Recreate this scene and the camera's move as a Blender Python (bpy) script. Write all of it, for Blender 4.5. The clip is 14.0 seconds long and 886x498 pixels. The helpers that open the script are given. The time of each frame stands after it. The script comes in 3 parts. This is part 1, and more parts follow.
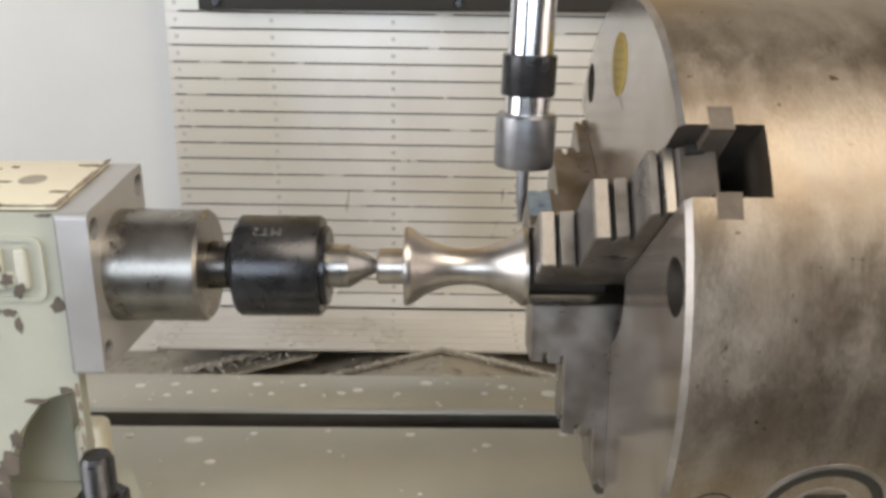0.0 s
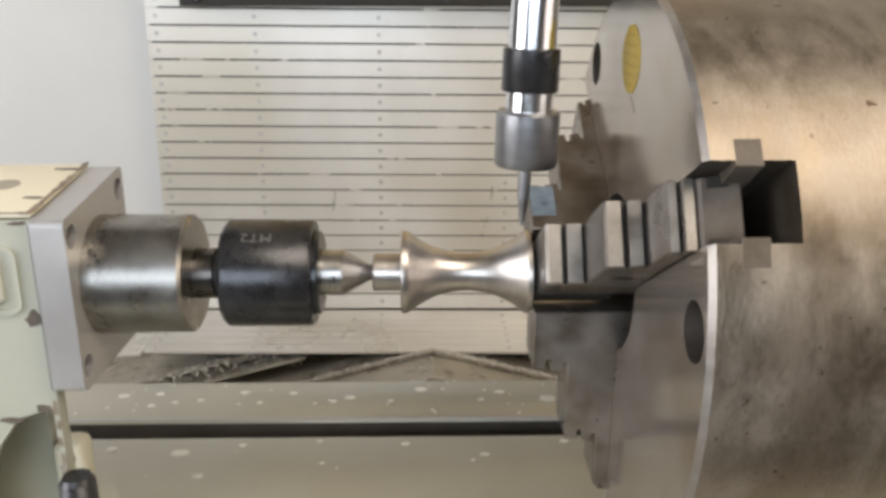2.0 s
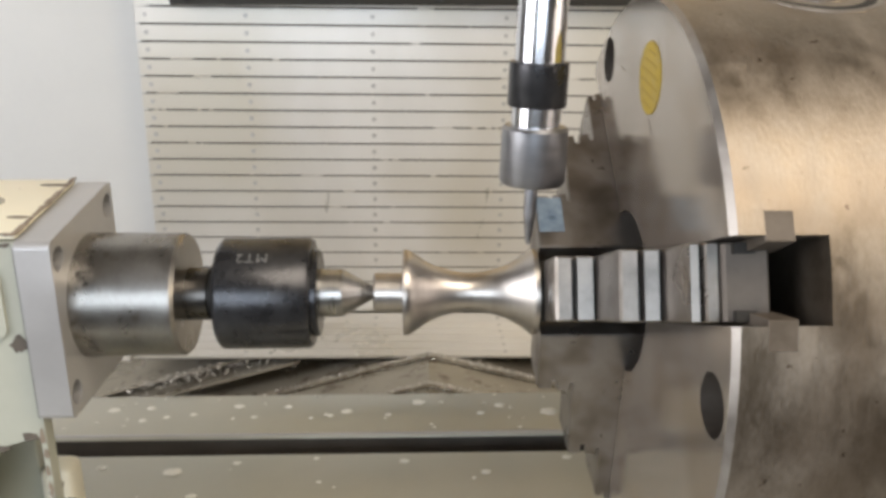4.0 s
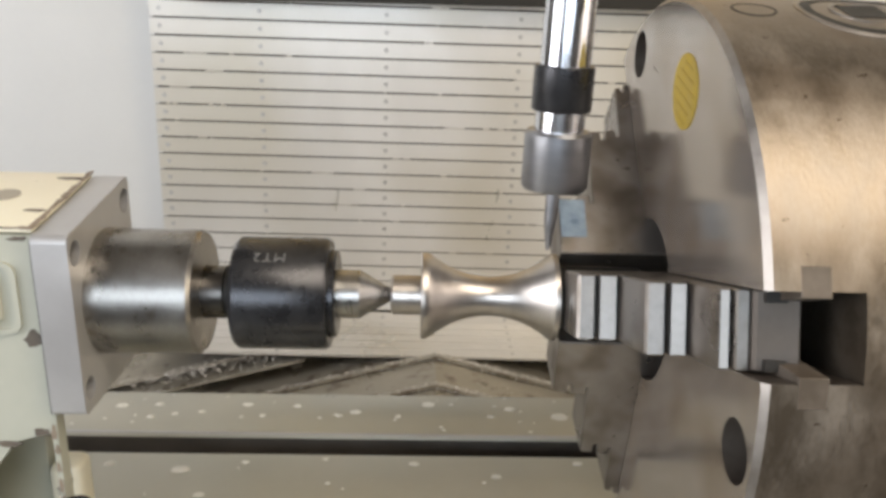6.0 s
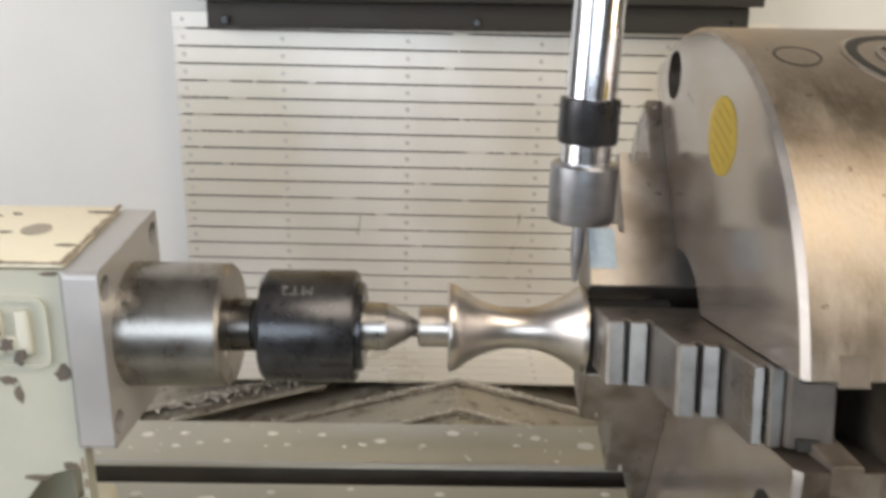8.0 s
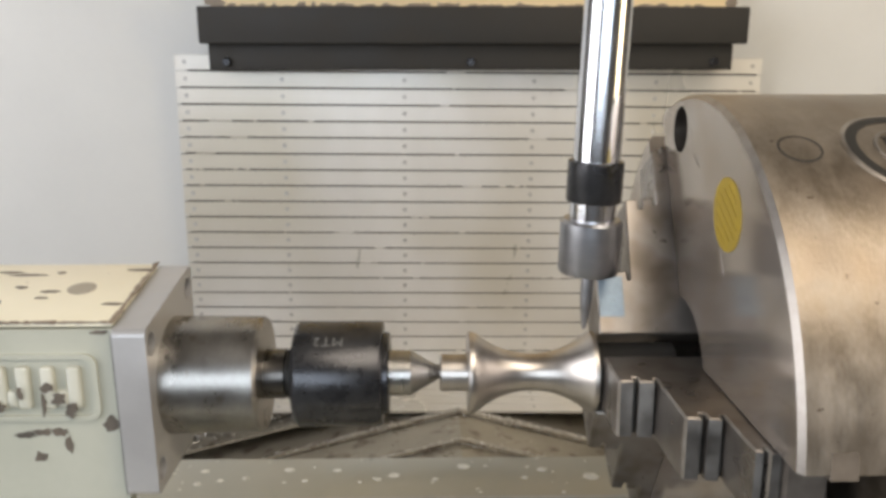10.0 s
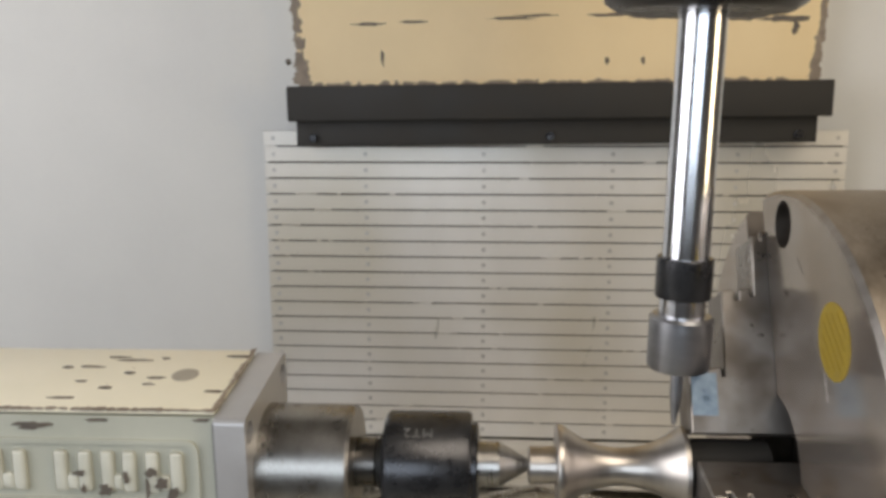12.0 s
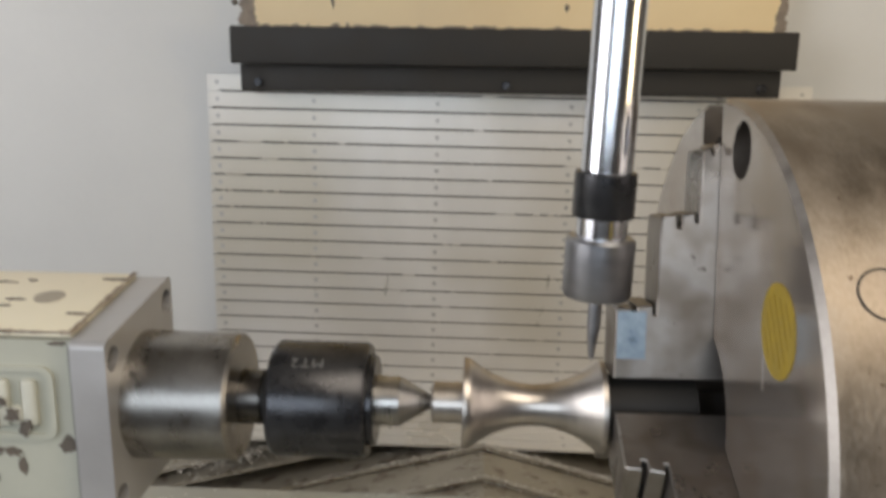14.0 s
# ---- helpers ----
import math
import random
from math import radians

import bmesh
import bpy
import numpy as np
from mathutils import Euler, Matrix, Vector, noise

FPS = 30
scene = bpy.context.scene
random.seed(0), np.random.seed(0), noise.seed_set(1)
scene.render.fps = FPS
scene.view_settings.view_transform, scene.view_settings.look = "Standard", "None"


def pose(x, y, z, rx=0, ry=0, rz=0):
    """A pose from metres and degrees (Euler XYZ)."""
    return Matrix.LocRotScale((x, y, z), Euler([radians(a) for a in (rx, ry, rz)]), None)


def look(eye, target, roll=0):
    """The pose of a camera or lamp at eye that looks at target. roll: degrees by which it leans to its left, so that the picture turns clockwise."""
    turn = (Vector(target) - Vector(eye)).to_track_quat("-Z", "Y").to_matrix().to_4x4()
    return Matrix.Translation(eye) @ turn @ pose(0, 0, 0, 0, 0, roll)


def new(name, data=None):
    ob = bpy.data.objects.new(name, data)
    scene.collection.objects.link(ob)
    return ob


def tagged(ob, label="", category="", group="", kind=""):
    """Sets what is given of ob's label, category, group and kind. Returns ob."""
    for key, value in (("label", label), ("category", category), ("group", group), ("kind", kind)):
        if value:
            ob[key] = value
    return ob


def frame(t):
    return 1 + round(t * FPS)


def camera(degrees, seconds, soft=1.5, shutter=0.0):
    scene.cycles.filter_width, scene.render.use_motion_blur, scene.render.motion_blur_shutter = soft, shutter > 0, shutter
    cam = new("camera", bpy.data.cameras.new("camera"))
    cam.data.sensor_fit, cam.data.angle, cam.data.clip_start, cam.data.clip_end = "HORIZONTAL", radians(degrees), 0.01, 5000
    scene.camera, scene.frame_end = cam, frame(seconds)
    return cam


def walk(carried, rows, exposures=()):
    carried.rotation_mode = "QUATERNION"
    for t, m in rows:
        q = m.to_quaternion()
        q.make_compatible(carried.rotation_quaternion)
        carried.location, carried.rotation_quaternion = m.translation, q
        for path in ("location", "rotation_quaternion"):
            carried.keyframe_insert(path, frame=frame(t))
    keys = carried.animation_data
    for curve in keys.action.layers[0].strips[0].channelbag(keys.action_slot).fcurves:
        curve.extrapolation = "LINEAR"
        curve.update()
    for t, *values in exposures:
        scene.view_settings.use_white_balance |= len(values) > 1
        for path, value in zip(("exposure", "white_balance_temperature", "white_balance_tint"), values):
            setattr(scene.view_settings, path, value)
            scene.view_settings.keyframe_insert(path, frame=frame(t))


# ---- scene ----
cam = camera(56.4, 14.0, soft=3.5, shutter=0.5)
PATH = [
    (0.0, (0.029, -0.35, 0.276), (0.03, 1.561, -0.313), 0.4),
    (0.5, (0.027, -0.351, 0.274), (0.036, 1.56, -0.318), 0.1),
    (1, (0.028, -0.354, 0.279), (0.037, 1.556, -0.313), 0.2),
    (1.5, (0.028, -0.347, 0.28), (0.032, 1.562, -0.314), -0.0),
    (2, (0.023, -0.332, 0.274), (0.062, 1.576, -0.323), 0.1),
    (2.5, (0.026, -0.328, 0.281), (0.086, 1.578, -0.323), -0.0),
    (2.7, (0.023, -0.325, 0.282), (0.083, 1.581, -0.323), 0.0),
    (4.8, (0.018, -0.316, 0.279), (0.082, 1.585, -0.337), 1.0),
    (5, (0.019, -0.319, 0.281), (0.085, 1.582, -0.336), 1.4),
    (5.5, (0.015, -0.317, 0.28), (0.075, 1.586, -0.332), 1.6),
    (6, (0.012, -0.312, 0.28), (0.064, 1.591, -0.332), 1.5),
    (6.5, (0.015, -0.31, 0.281), (0.065, 1.594, -0.33), 1.4),
    (7, (0.012, -0.309, 0.278), (0.071, 1.592, -0.343), 1.7),
    (7.5, (0.013, -0.308, 0.277), (0.068, 1.59, -0.35), 1.9),
    (8, (0.009, -0.31, 0.284), (0.013, 1.609, -0.281), 0.8),
    (8.2, (0.008, -0.308, 0.288), (-0.042, 1.614, -0.263), 0.6),
    (10.3, (-0.011, -0.332, 0.303), (0.027, 1.606, -0.191), 0.0),
    (10.5, (-0.029, -0.332, 0.297), (-0.037, 1.613, -0.171), -0.5),
    (11, (-0.019, -0.343, 0.306), (-0.103, 1.602, -0.154), -0.6),
    (11.5, (-0.018, -0.342, 0.315), (-0.15, 1.615, -0.076), -0.6),
    (12, (-0.011, -0.335, 0.318), (-0.154, 1.625, -0.052), -0.7),
    (12.5, (-0.005, -0.322, 0.31), (-0.119, 1.641, -0.057), -0.6),
    (13, (-0.001, -0.313, 0.307), (-0.109, 1.652, -0.051), -0.2),
    (13.5, (0.004, -0.307, 0.305), (-0.092, 1.656, -0.066), 0.4),
    (14, (0.016, -0.301, 0.288), (-0.064, 1.649, -0.146), 0.8),
]
walk(cam, [(t, look(eye, target, roll)) for t, eye, target, roll in PATH], exposures=[(0.0, 0.0), (5.0, 0.05), (8.0, 0.05), (10.5, -0.18), (12.0, -0.47), (14.0, -0.50)])

# turn of the chuck: seconds, degrees of the first jaw above the horizontal
TURNS = [(0.0, 35.0), (1.5, 30.4), (2.5, 26.9), (5.0, 19.0), (6.5, 14.6), (7.5, 11.0), (8.0, 9.5),
         (10.5, 0.8), (11.0, -0.5), (12.0, -5.6), (12.5, -8.8), (13.0, -13.0), (14.0, -22.0)]
AXIS = 0.160          # height of the turning axis over the origin
TABLE = 0.018         # top of the machine table

# ------------------------------------------------------------------ light
world = bpy.data.worlds.new("workshop_air")
scene.world = world
world.use_nodes = True
world.node_tree.nodes["Background"].inputs[0].default_value = (0.80, 0.86, 1.0, 1)
world.node_tree.nodes["Background"].inputs[1].default_value = 0.35


def area(name, eye, target, sx, sy, watts, colour):
    d = bpy.data.lights.new(name, "AREA")
    d.shape, d.size, d.size_y, d.energy, d.color = "RECTANGLE", sx, sy, watts, colour
    ob = new(name, d)
    ob.matrix_world = look(eye, target)
    return ob


area("window_daylight", (-1.45, -0.62, 0.62), (0.0, 0.5, 0.15), 1.2, 1.35, 26.5, (0.92, 0.91, 0.94))
area("front_window_daylight", (-0.32, -2.45, 0.64), (0.05, 0.7, 0.25), 1.8, 1.0, 27.0, (0.80, 0.89, 1.0))
area("ceiling_lamp_light", (0.66, -0.86, 1.50), (0.1, 0.1, 0.15), 1.1, 0.9, 19.0, (1.0, 0.87, 0.72))
# unseen warm source, added to give the shank its yellow stripe
area("warm_side_light", (1.20, -0.55, 0.42), (0.1, 0.2, 0.2), 0.3, 0.6, 6.0, (1.0, 0.80, 0.52))


# ------------------------------------------------------------------ materials
def material(name, a, b, rough=0.5, metal=0.0, scale=30.0, fine=400.0, bump=0.15, rough_var=0.12,
             stretch=(1, 1, 1), grain=0.35, chips=None, chip_scale=60.0, chip_cut=0.70, specks=None, speck_scale=250.0, speck_cut=0.72, speck_soft=0.04, placed=False, coat=0.0):
    m = bpy.data.materials.new(name)
    m.use_nodes = True
    nt = m.node_tree
    N, L = nt.nodes, nt.links
    bsdf = N["Principled BSDF"]
    tc = N.new("ShaderNodeTexCoord")
    mp = N.new("ShaderNodeMapping")
    mp.inputs["Scale"].default_value = stretch
    where = N.new("ShaderNodeNewGeometry").outputs["Position"] if placed else tc.outputs["Object"]
    L.new(where, mp.inputs["Vector"])

    def noise_node(sc, detail=4.0, rgh=0.55, src=None):
        n = N.new("ShaderNodeTexNoise")
        n.inputs["Scale"].default_value, n.inputs["Detail"].default_value, n.inputs["Roughness"].default_value = sc, detail, rgh
        L.new(src or mp.outputs[0], n.inputs["Vector"])
        return n.outputs[0]

    def ramp(fac, lo, hi):
        r = N.new("ShaderNodeMapRange")
        r.inputs[1].default_value, r.inputs[2].default_value = lo, hi
        L.new(fac, r.inputs[0])
        return r.outputs[0]

    def mix(fac, c1, c2):
        x = N.new("ShaderNodeMix")
        x.data_type = "RGBA"
        L.new(fac, x.inputs[0])
        for sock, c in ((x.inputs[6], c1), (x.inputs[7], c2)):
            if isinstance(c, tuple):
                sock.default_value = (*c, 1)
            else:
                L.new(c, sock)
        return x.outputs[2]

    big, small = noise_node(scale), noise_node(fine, 3.0)
    add = N.new("ShaderNodeMath")
    add.operation = "MULTIPLY_ADD"
    add.inputs[1].default_value, add.inputs[2].default_value = grain, -grain / 2
    L.new(small, add.inputs[0])
    tot = N.new("ShaderNodeMath")
    L.new(ramp(big, 0.3, 0.7), tot.inputs[0])
    L.new(add.outputs[0], tot.inputs[1])
    tot.use_clamp = True
    col = mix(tot.outputs[0], a, b)
    height = small
    if specks:
        f = ramp(noise_node(speck_scale, 2.0, 0.5, where), speck_cut, speck_cut + speck_soft)
        col = mix(f, col, specks)
    if chips:
        f = ramp(noise_node(chip_scale, 5.0, 0.6, where), chip_cut, chip_cut + 0.02)
        col = mix(f, col, chips)
    L.new(col, bsdf.inputs["Base Color"])
    r = N.new("ShaderNodeMapRange")
    r.inputs[3].default_value, r.inputs[4].default_value = max(0.03, rough - rough_var), min(1.0, rough + rough_var)
    L.new(tot.outputs[0], r.inputs[0])
    L.new(r.outputs[0], bsdf.inputs["Roughness"])
    bsdf.inputs["Metallic"].default_value = metal
    bsdf.inputs["Coat Weight"].default_value = coat
    if bump:
        bp = N.new("ShaderNodeBump")
        bp.inputs["Strength"].default_value, bp.inputs["Distance"].default_value = bump, 0.0004
        L.new(height, bp.inputs["Height"])
        L.new(bp.outputs[0], bsdf.inputs["Normal"])
    return m


CHIP = (0.10, 0.085, 0.07)
M_WALL = material("wall_paint", (0.60, 0.60, 0.58), (0.66, 0.66, 0.635), 0.42, 0, 4, 120, 0.05, 0.06)
M_ROOM = material("workshop_wall_paint", (0.20, 0.18, 0.155), (0.26, 0.235, 0.205), 0.6, 0, 3, 60, 0.1)
M_SLAT = material("anodised_slat", (0.67, 0.65, 0.60), (0.77, 0.755, 0.72), 0.30, 0.32, 5, 160, 0.0, 0.06, stretch=(1.6, 1, 0.35), grain=0.05, specks=(0.61, 0.575, 0.49), speck_scale=4.0, speck_cut=0.44, speck_soft=0.22, placed=True)
M_RIVET = material("dull_rivet_head", (0.42, 0.41, 0.385), (0.56, 0.55, 0.52), 0.5, 0.3, 90, 300, 0.1, placed=True)
M_JOINT = material("slat_joint", (0.03, 0.03, 0.03), (0.05, 0.045, 0.04), 0.7)
M_CREAM = material("cream_paint", (0.74, 0.58, 0.33), (0.80, 0.64, 0.38), 0.4, 0, 8, 200, 0.1, 0.08, chips=(0.25, 0.19, 0.13), chip_scale=38, chip_cut=0.73)
M_RUBBER = material("black_wiper", (0.016, 0.015, 0.013), (0.032, 0.029, 0.025), 0.7, 0, 20, 300, 0.2)
M_GREEN = material("grey_green_paint", (0.385, 0.40, 0.34), (0.475, 0.485, 0.415), 0.42, 0, 14, 300, 0.12, 0.1, chips=CHIP, chip_scale=55, chip_cut=0.735)
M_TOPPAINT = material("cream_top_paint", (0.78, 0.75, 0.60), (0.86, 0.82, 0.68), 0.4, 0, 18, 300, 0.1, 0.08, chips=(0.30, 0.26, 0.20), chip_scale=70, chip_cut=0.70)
M_LETTER = material("raised_letter_paint", (0.52, 0.525, 0.45), (0.62, 0.62, 0.54), 0.45, 0, 60, 400, 0.2, chips=CHIP, chip_scale=90, chip_cut=0.66)
M_CHIP = material("bare_chipped_iron", (0.09, 0.08, 0.07), (0.17, 0.14, 0.11), 0.6, 0.2, 90, 500, 0.3)
M_WORN = material("worn_brown_primer", (0.17, 0.135, 0.10), (0.30, 0.245, 0.19), 0.6, 0.0, 70, 400, 0.3)
M_GREYWELL = material("dull_grey_hole", (0.34, 0.31, 0.25), (0.44, 0.41, 0.34), 0.6)
M_PLATE = material("bright_plate_steel", (0.45, 0.45, 0.455), (0.54, 0.54, 0.545), 0.38, 0.45, 25, 500, 0.1, 0.08)
M_SLEEVE = material("stained_ground_steel", (0.27, 0.255, 0.235), (0.40, 0.39, 0.37), 0.31, 0.95, 45, 420, 0.15, 0.06, stretch=(1.5, 1, 1), grain=0.7, specks=(0.20, 0.175, 0.145), speck_scale=110, speck_cut=0.60, speck_soft=0.16)
M_BLACK = material("black_oxide_steel", (0.045, 0.046, 0.05), (0.095, 0.095, 0.10), 0.30, 0.75, 60, 420, 0.14, 0.1, grain=0.6)
M_STEEL = material("turned_steel", (0.38, 0.37, 0.35), (0.49, 0.475, 0.455), 0.32, 1.0, 60, 700, 0.1, 0.08, stretch=(6, 1, 1))
M_SHINE = material("fresh_cut_steel", (0.50, 0.465, 0.43), (0.59, 0.555, 0.52), 0.35, 1.0, 60, 500, 0.0, 0.03, stretch=(4, 1, 1))
M_CHROME = material("polished_shank", (0.72, 0.73, 0.76), (0.80, 0.81, 0.84), 0.19, 1.0, 20, 600, 0.03, 0.05)
M_NUT = material("collet_nut_steel", (0.34, 0.35, 0.37), (0.46, 0.46, 0.48), 0.38, 1.0, 40, 600, 0.1, 0.08, stretch=(1, 1, 4))
M_CHUCK = material("patinated_chuck_steel", (0.215, 0.177, 0.133), (0.375, 0.328, 0.274), 0.42, 0.86, 40, 420, 0.30, 0.10, stretch=(2.0, 1, 1), grain=0.9, chips=(0.12, 0.088, 0.064), chip_scale=150, chip_cut=0.68, specks=(0.20, 0.153, 0.108), speck_scale=26, speck_cut=0.50, speck_soft=0.28)
M_TONGUE = material("brown_tongue_steel", (0.10, 0.08, 0.06), (0.19, 0.16, 0.13), 0.65, 0.25, 80, 500, 0.25, grain=0.6)
M_FACE = material("ground_chuck_face", (0.46, 0.405, 0.352), (0.56, 0.503, 0.45), 0.16, 0.78, 22, 500, 0.03, 0.03, specks=(0.37, 0.293, 0.215), speck_scale=20, speck_cut=0.48, speck_soft=0.22, chips=(0.33, 0.28, 0.23), chip_scale=120, chip_cut=0.72)
M_EDGE = material("bright_worn_edge", (0.27, 0.245, 0.22), (0.44, 0.41, 0.375), 0.42, 0.85, 90, 400, 0.25, 0.10)
M_JAW = material("jaw_steel", (0.275, 0.247, 0.22), (0.375, 0.347, 0.32), 0.33, 0.85, 45, 500, 0.12, 0.10, specks=(0.19, 0.16, 0.13), speck_scale=50, speck_cut=0.48, speck_soft=0.22, chips=(0.09, 0.075, 0.062), chip_scale=90, chip_cut=0.68)
# bluish reflection on a jaw flat, put into the base colour
M_BLUEGLEAM = material("blue_gleam", (0.20, 0.27, 0.34), (0.36, 0.44, 0.51), 0.36, 0.35, 160, 600, 0.15, 0.1, grain=0.8)
M_JAWTOP = material("worn_jaw_step", (0.21, 0.195, 0.18), (0.38, 0.36, 0.335), 0.41, 1.0, 70, 500, 0.15, 0.10)
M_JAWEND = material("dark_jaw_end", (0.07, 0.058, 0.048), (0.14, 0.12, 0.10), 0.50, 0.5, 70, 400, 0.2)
M_DARKSTEEL = material("oily_dark_steel", (0.10, 0.095, 0.09), (0.17, 0.16, 0.15), 0.32, 1.0, 60, 500, 0.1)
# on grooves, holes and bore this colour carries their shade
M_DARK = material("near_black", (0.015, 0.014, 0.012), (0.03, 0.027, 0.023), 0.6)
# darkness of the tee slots, put into the colour
M_SLOT = material("slot_darkening", (0.05, 0.043, 0.036), (0.085, 0.073, 0.062), 0.55)
M_LABEL = material("yellow_label", (0.36, 0.25, 0.025), (0.47, 0.33, 0.04), 0.5, 0, 160, 700, 0.1)
M_LABELINK = material("label_print", (0.31, 0.21, 0.02), (0.38, 0.26, 0.03), 0.5)
M_TABLE = material("table_top", (0.42, 0.415, 0.35), (0.51, 0.50, 0.43), 0.36, 0.25, 12, 350, 0.12, 0.1)
M_SPOT = material("dried_coolant_spot", (0.80, 0.79, 0.72), (0.90, 0.89, 0.83), 0.4, 0, 300, 900, 0.2)
M_COVER = material("oily_way_cover", (0.30, 0.272, 0.215), (0.43, 0.40, 0.33), 0.34, 0.40, 14, 300, 0.15, 0.12, specks=(0.17, 0.137, 0.104), speck_scale=45, speck_cut=0.56, speck_soft=0.15, grain=0.6)
M_SWARF = material("steel_swarf", (0.72, 0.70, 0.65), (0.92, 0.90, 0.85), 0.25, 0.4, 300, 900, 0.0)
M_FLOOR = material("concrete", (0.13, 0.125, 0.115), (0.19, 0.18, 0.165), 0.7, 0, 3, 60, 0.2)
M_ENGRAVE = material("engraved_mark", (0.13, 0.127, 0.12), (0.20, 0.195, 0.185), 0.5)


# ------------------------------------------------------------------ mesh helpers
def finish(bm, name, mat, smooth=True, angle=35):
    me = bpy.data.meshes.new(name)
    bmesh.ops.recalc_face_normals(bm, faces=bm.faces[:])
    if smooth:
        for f in bm.faces:
            f.smooth = True
        for e in bm.edges:
            if len(e.link_faces) == 2 and e.calc_face_angle(0) > radians(angle):
                e.smooth = False
    bm.to_mesh(me)
    bm.free()
    me.materials.append(mat)
    return me


def part(name, bm, mat, parent=None, label="", smooth=True):
    ob = new(name, finish(bm, name, mat, smooth))
    if parent is not None:
        ob.parent = parent
    if label:
        ob["label"] = label
    return ob


def thing(name, label, category, at=(0, 0, 0), group="", kind=""):
    ob = new(name)
    ob.location = at
    ob.empty_display_size = 0.01
    return tagged(ob, label, category, group, kind)


def box(x0, x1, y0, y1, z0, z1, bevel=0.0, seg=2, bm=None):
    b = bmesh.new()
    bmesh.ops.create_cube(b, size=1.0, matrix=Matrix.Translation(((x0 + x1) / 2, (y0 + y1) / 2, (z0 + z1) / 2)) @ Matrix.Diagonal((x1 - x0, y1 - y0, z1 - z0, 1)))
    if bevel:
        bmesh.ops.bevel(b, geom=b.edges[:], offset=bevel, segments=seg, profile=0.5, affect="EDGES")
    return b if bm is None else merge(bm, b)


def merge(bm, other):
    me = bpy.data.meshes.new("tmp")
    other.to_mesh(me)
    other.free()
    bm.from_mesh(me)
    bpy.data.meshes.remove(me)
    return bm


def lathe(profile, axis="X", n=64, centre=(0, 0, 0)):
    """A body of revolution from (along, radius) pairs round the axis X or Z."""
    bm = bmesh.new()
    rings = []
    for u, r in profile:
        ring = []
        for i in range(n):
            a = 2 * math.pi * i / n
            p = (u, r * math.cos(a), r * math.sin(a)) if axis == "X" else (r * math.cos(a), r * math.sin(a), u)
            ring.append(bm.verts.new(Vector(p) + Vector(centre)))
        rings.append(ring)
    for r0, r1 in zip(rings, rings[1:]):
        for i in range(n):
            bm.faces.new((r0[i], r0[(i + 1) % n], r1[(i + 1) % n], r1[i]))
    bm.faces.new(rings[0])
    bm.faces.new(rings[-1])
    return bm


def prism(outline, holes, place, depth, bevel=0.0):
    """A plate from a 2D outline with round holes (u, v, r); place(u, v, w) gives the point, w from 0 to depth."""
    bm = bmesh.new()
    loops = [outline] + [[(u + r * math.cos(2 * math.pi * i / 24), v + r * math.sin(2 * math.pi * i / 24)) for i in range(24)] for u, v, r in holes]
    edges = []
    for lp in loops:
        vs = [bm.verts.new(place(u, v, 0.0)) for u, v in lp]
        edges += [bm.edges.new((vs[i], vs[(i + 1) % len(vs)])) for i in range(len(vs))]
    bmesh.ops.triangle_fill(bm, edges=edges, use_beauty=True, use_dissolve=False)
    shift = Vector(place(0, 0, depth)) - Vector(place(0, 0, 0))
    out = bmesh.ops.extrude_face_region(bm, geom=bm.faces[:])
    bmesh.ops.translate(bm, verts=[g for g in out["geom"] if isinstance(g, bmesh.types.BMVert)], vec=shift)
    return bm


def blob(rng, place, u, v, su, sv, depth=0.00025, n=16):
    """A thin irregular flake; place(u, v, w) maps it onto a surface."""
    bm = bmesh.new()
    depth *= rng.uniform(0.6, 2.4)
    k = [rng.uniform(0.55, 1.15) for _ in range(n)]
    vs = [bm.verts.new(place(u + su * k[i] * math.cos(2 * math.pi * i / n), v + sv * k[i] * math.sin(2 * math.pi * i / n), depth)) for i in range(n)]
    f = bm.faces.new(vs)
    out = bmesh.ops.extrude_face_region(bm, geom=[f])
    shift = Vector(place(0, 0, 0)) - Vector(place(0, 0, depth))
    bmesh.ops.translate(bm, verts=[g for g in out["geom"] if isinstance(g, bmesh.types.BMVert)], vec=shift)
    return bm


def rounded(x0, x1, y0, y1, r, n=5):
    pts = []
    for cx, cy, a0 in ((x1 - r, y1 - r, 0), (x0 + r, y1 - r, 90), (x0 + r, y0 + r, 180), (x1 - r, y0 + r, 270)):
        for i in range(n + 1):
            a = radians(a0 + 90 * i / n)
            pts.append((cx + r * math.cos(a), cy + r * math.sin(a)))
    return pts


# ------------------------------------------------------------------ the room and the machine's shell
def setting():
    def slab(name, *b, mat=M_WALL):
        tagged(part(name, box(*b), mat, smooth=False), kind="structure")

    slab("floor", -2.6, 2.6, -2.6, 1.6, -0.95, -0.90, mat=M_FLOOR)
    slab("wall_back", -1.3, 1.5, 0.735, 0.765, -0.90, 1.9)
    slab("wall_front", -2.6, 2.6, -2.64, -2.60, -0.90, 2.5, mat=M_ROOM)
    slab("wall_right", 2.6, 2.64, -2.6, 1.6, -0.90, 2.5, mat=M_ROOM)
    slab("wall_left", -2.64, -2.6, -2.6, 1.6, -0.90, 2.5, mat=M_ROOM)
    slab("wall_rear", -2.6, 2.6, 1.6, 1.64, -0.90, 2.5, mat=M_ROOM)
    slab("ceiling", -2.6, 2.6, -2.6, 1.6, 2.5, 2.54, mat=M_ROOM)
    slab("trim_skirt", -1.3, 1.5, 0.716, 0.7345, -0.34, -0.146, mat=M_COVER)
    slab("chip_pan", -1.3, 1.5, 0.0, 0.73, -0.36, -0.34, mat=M_COVER)


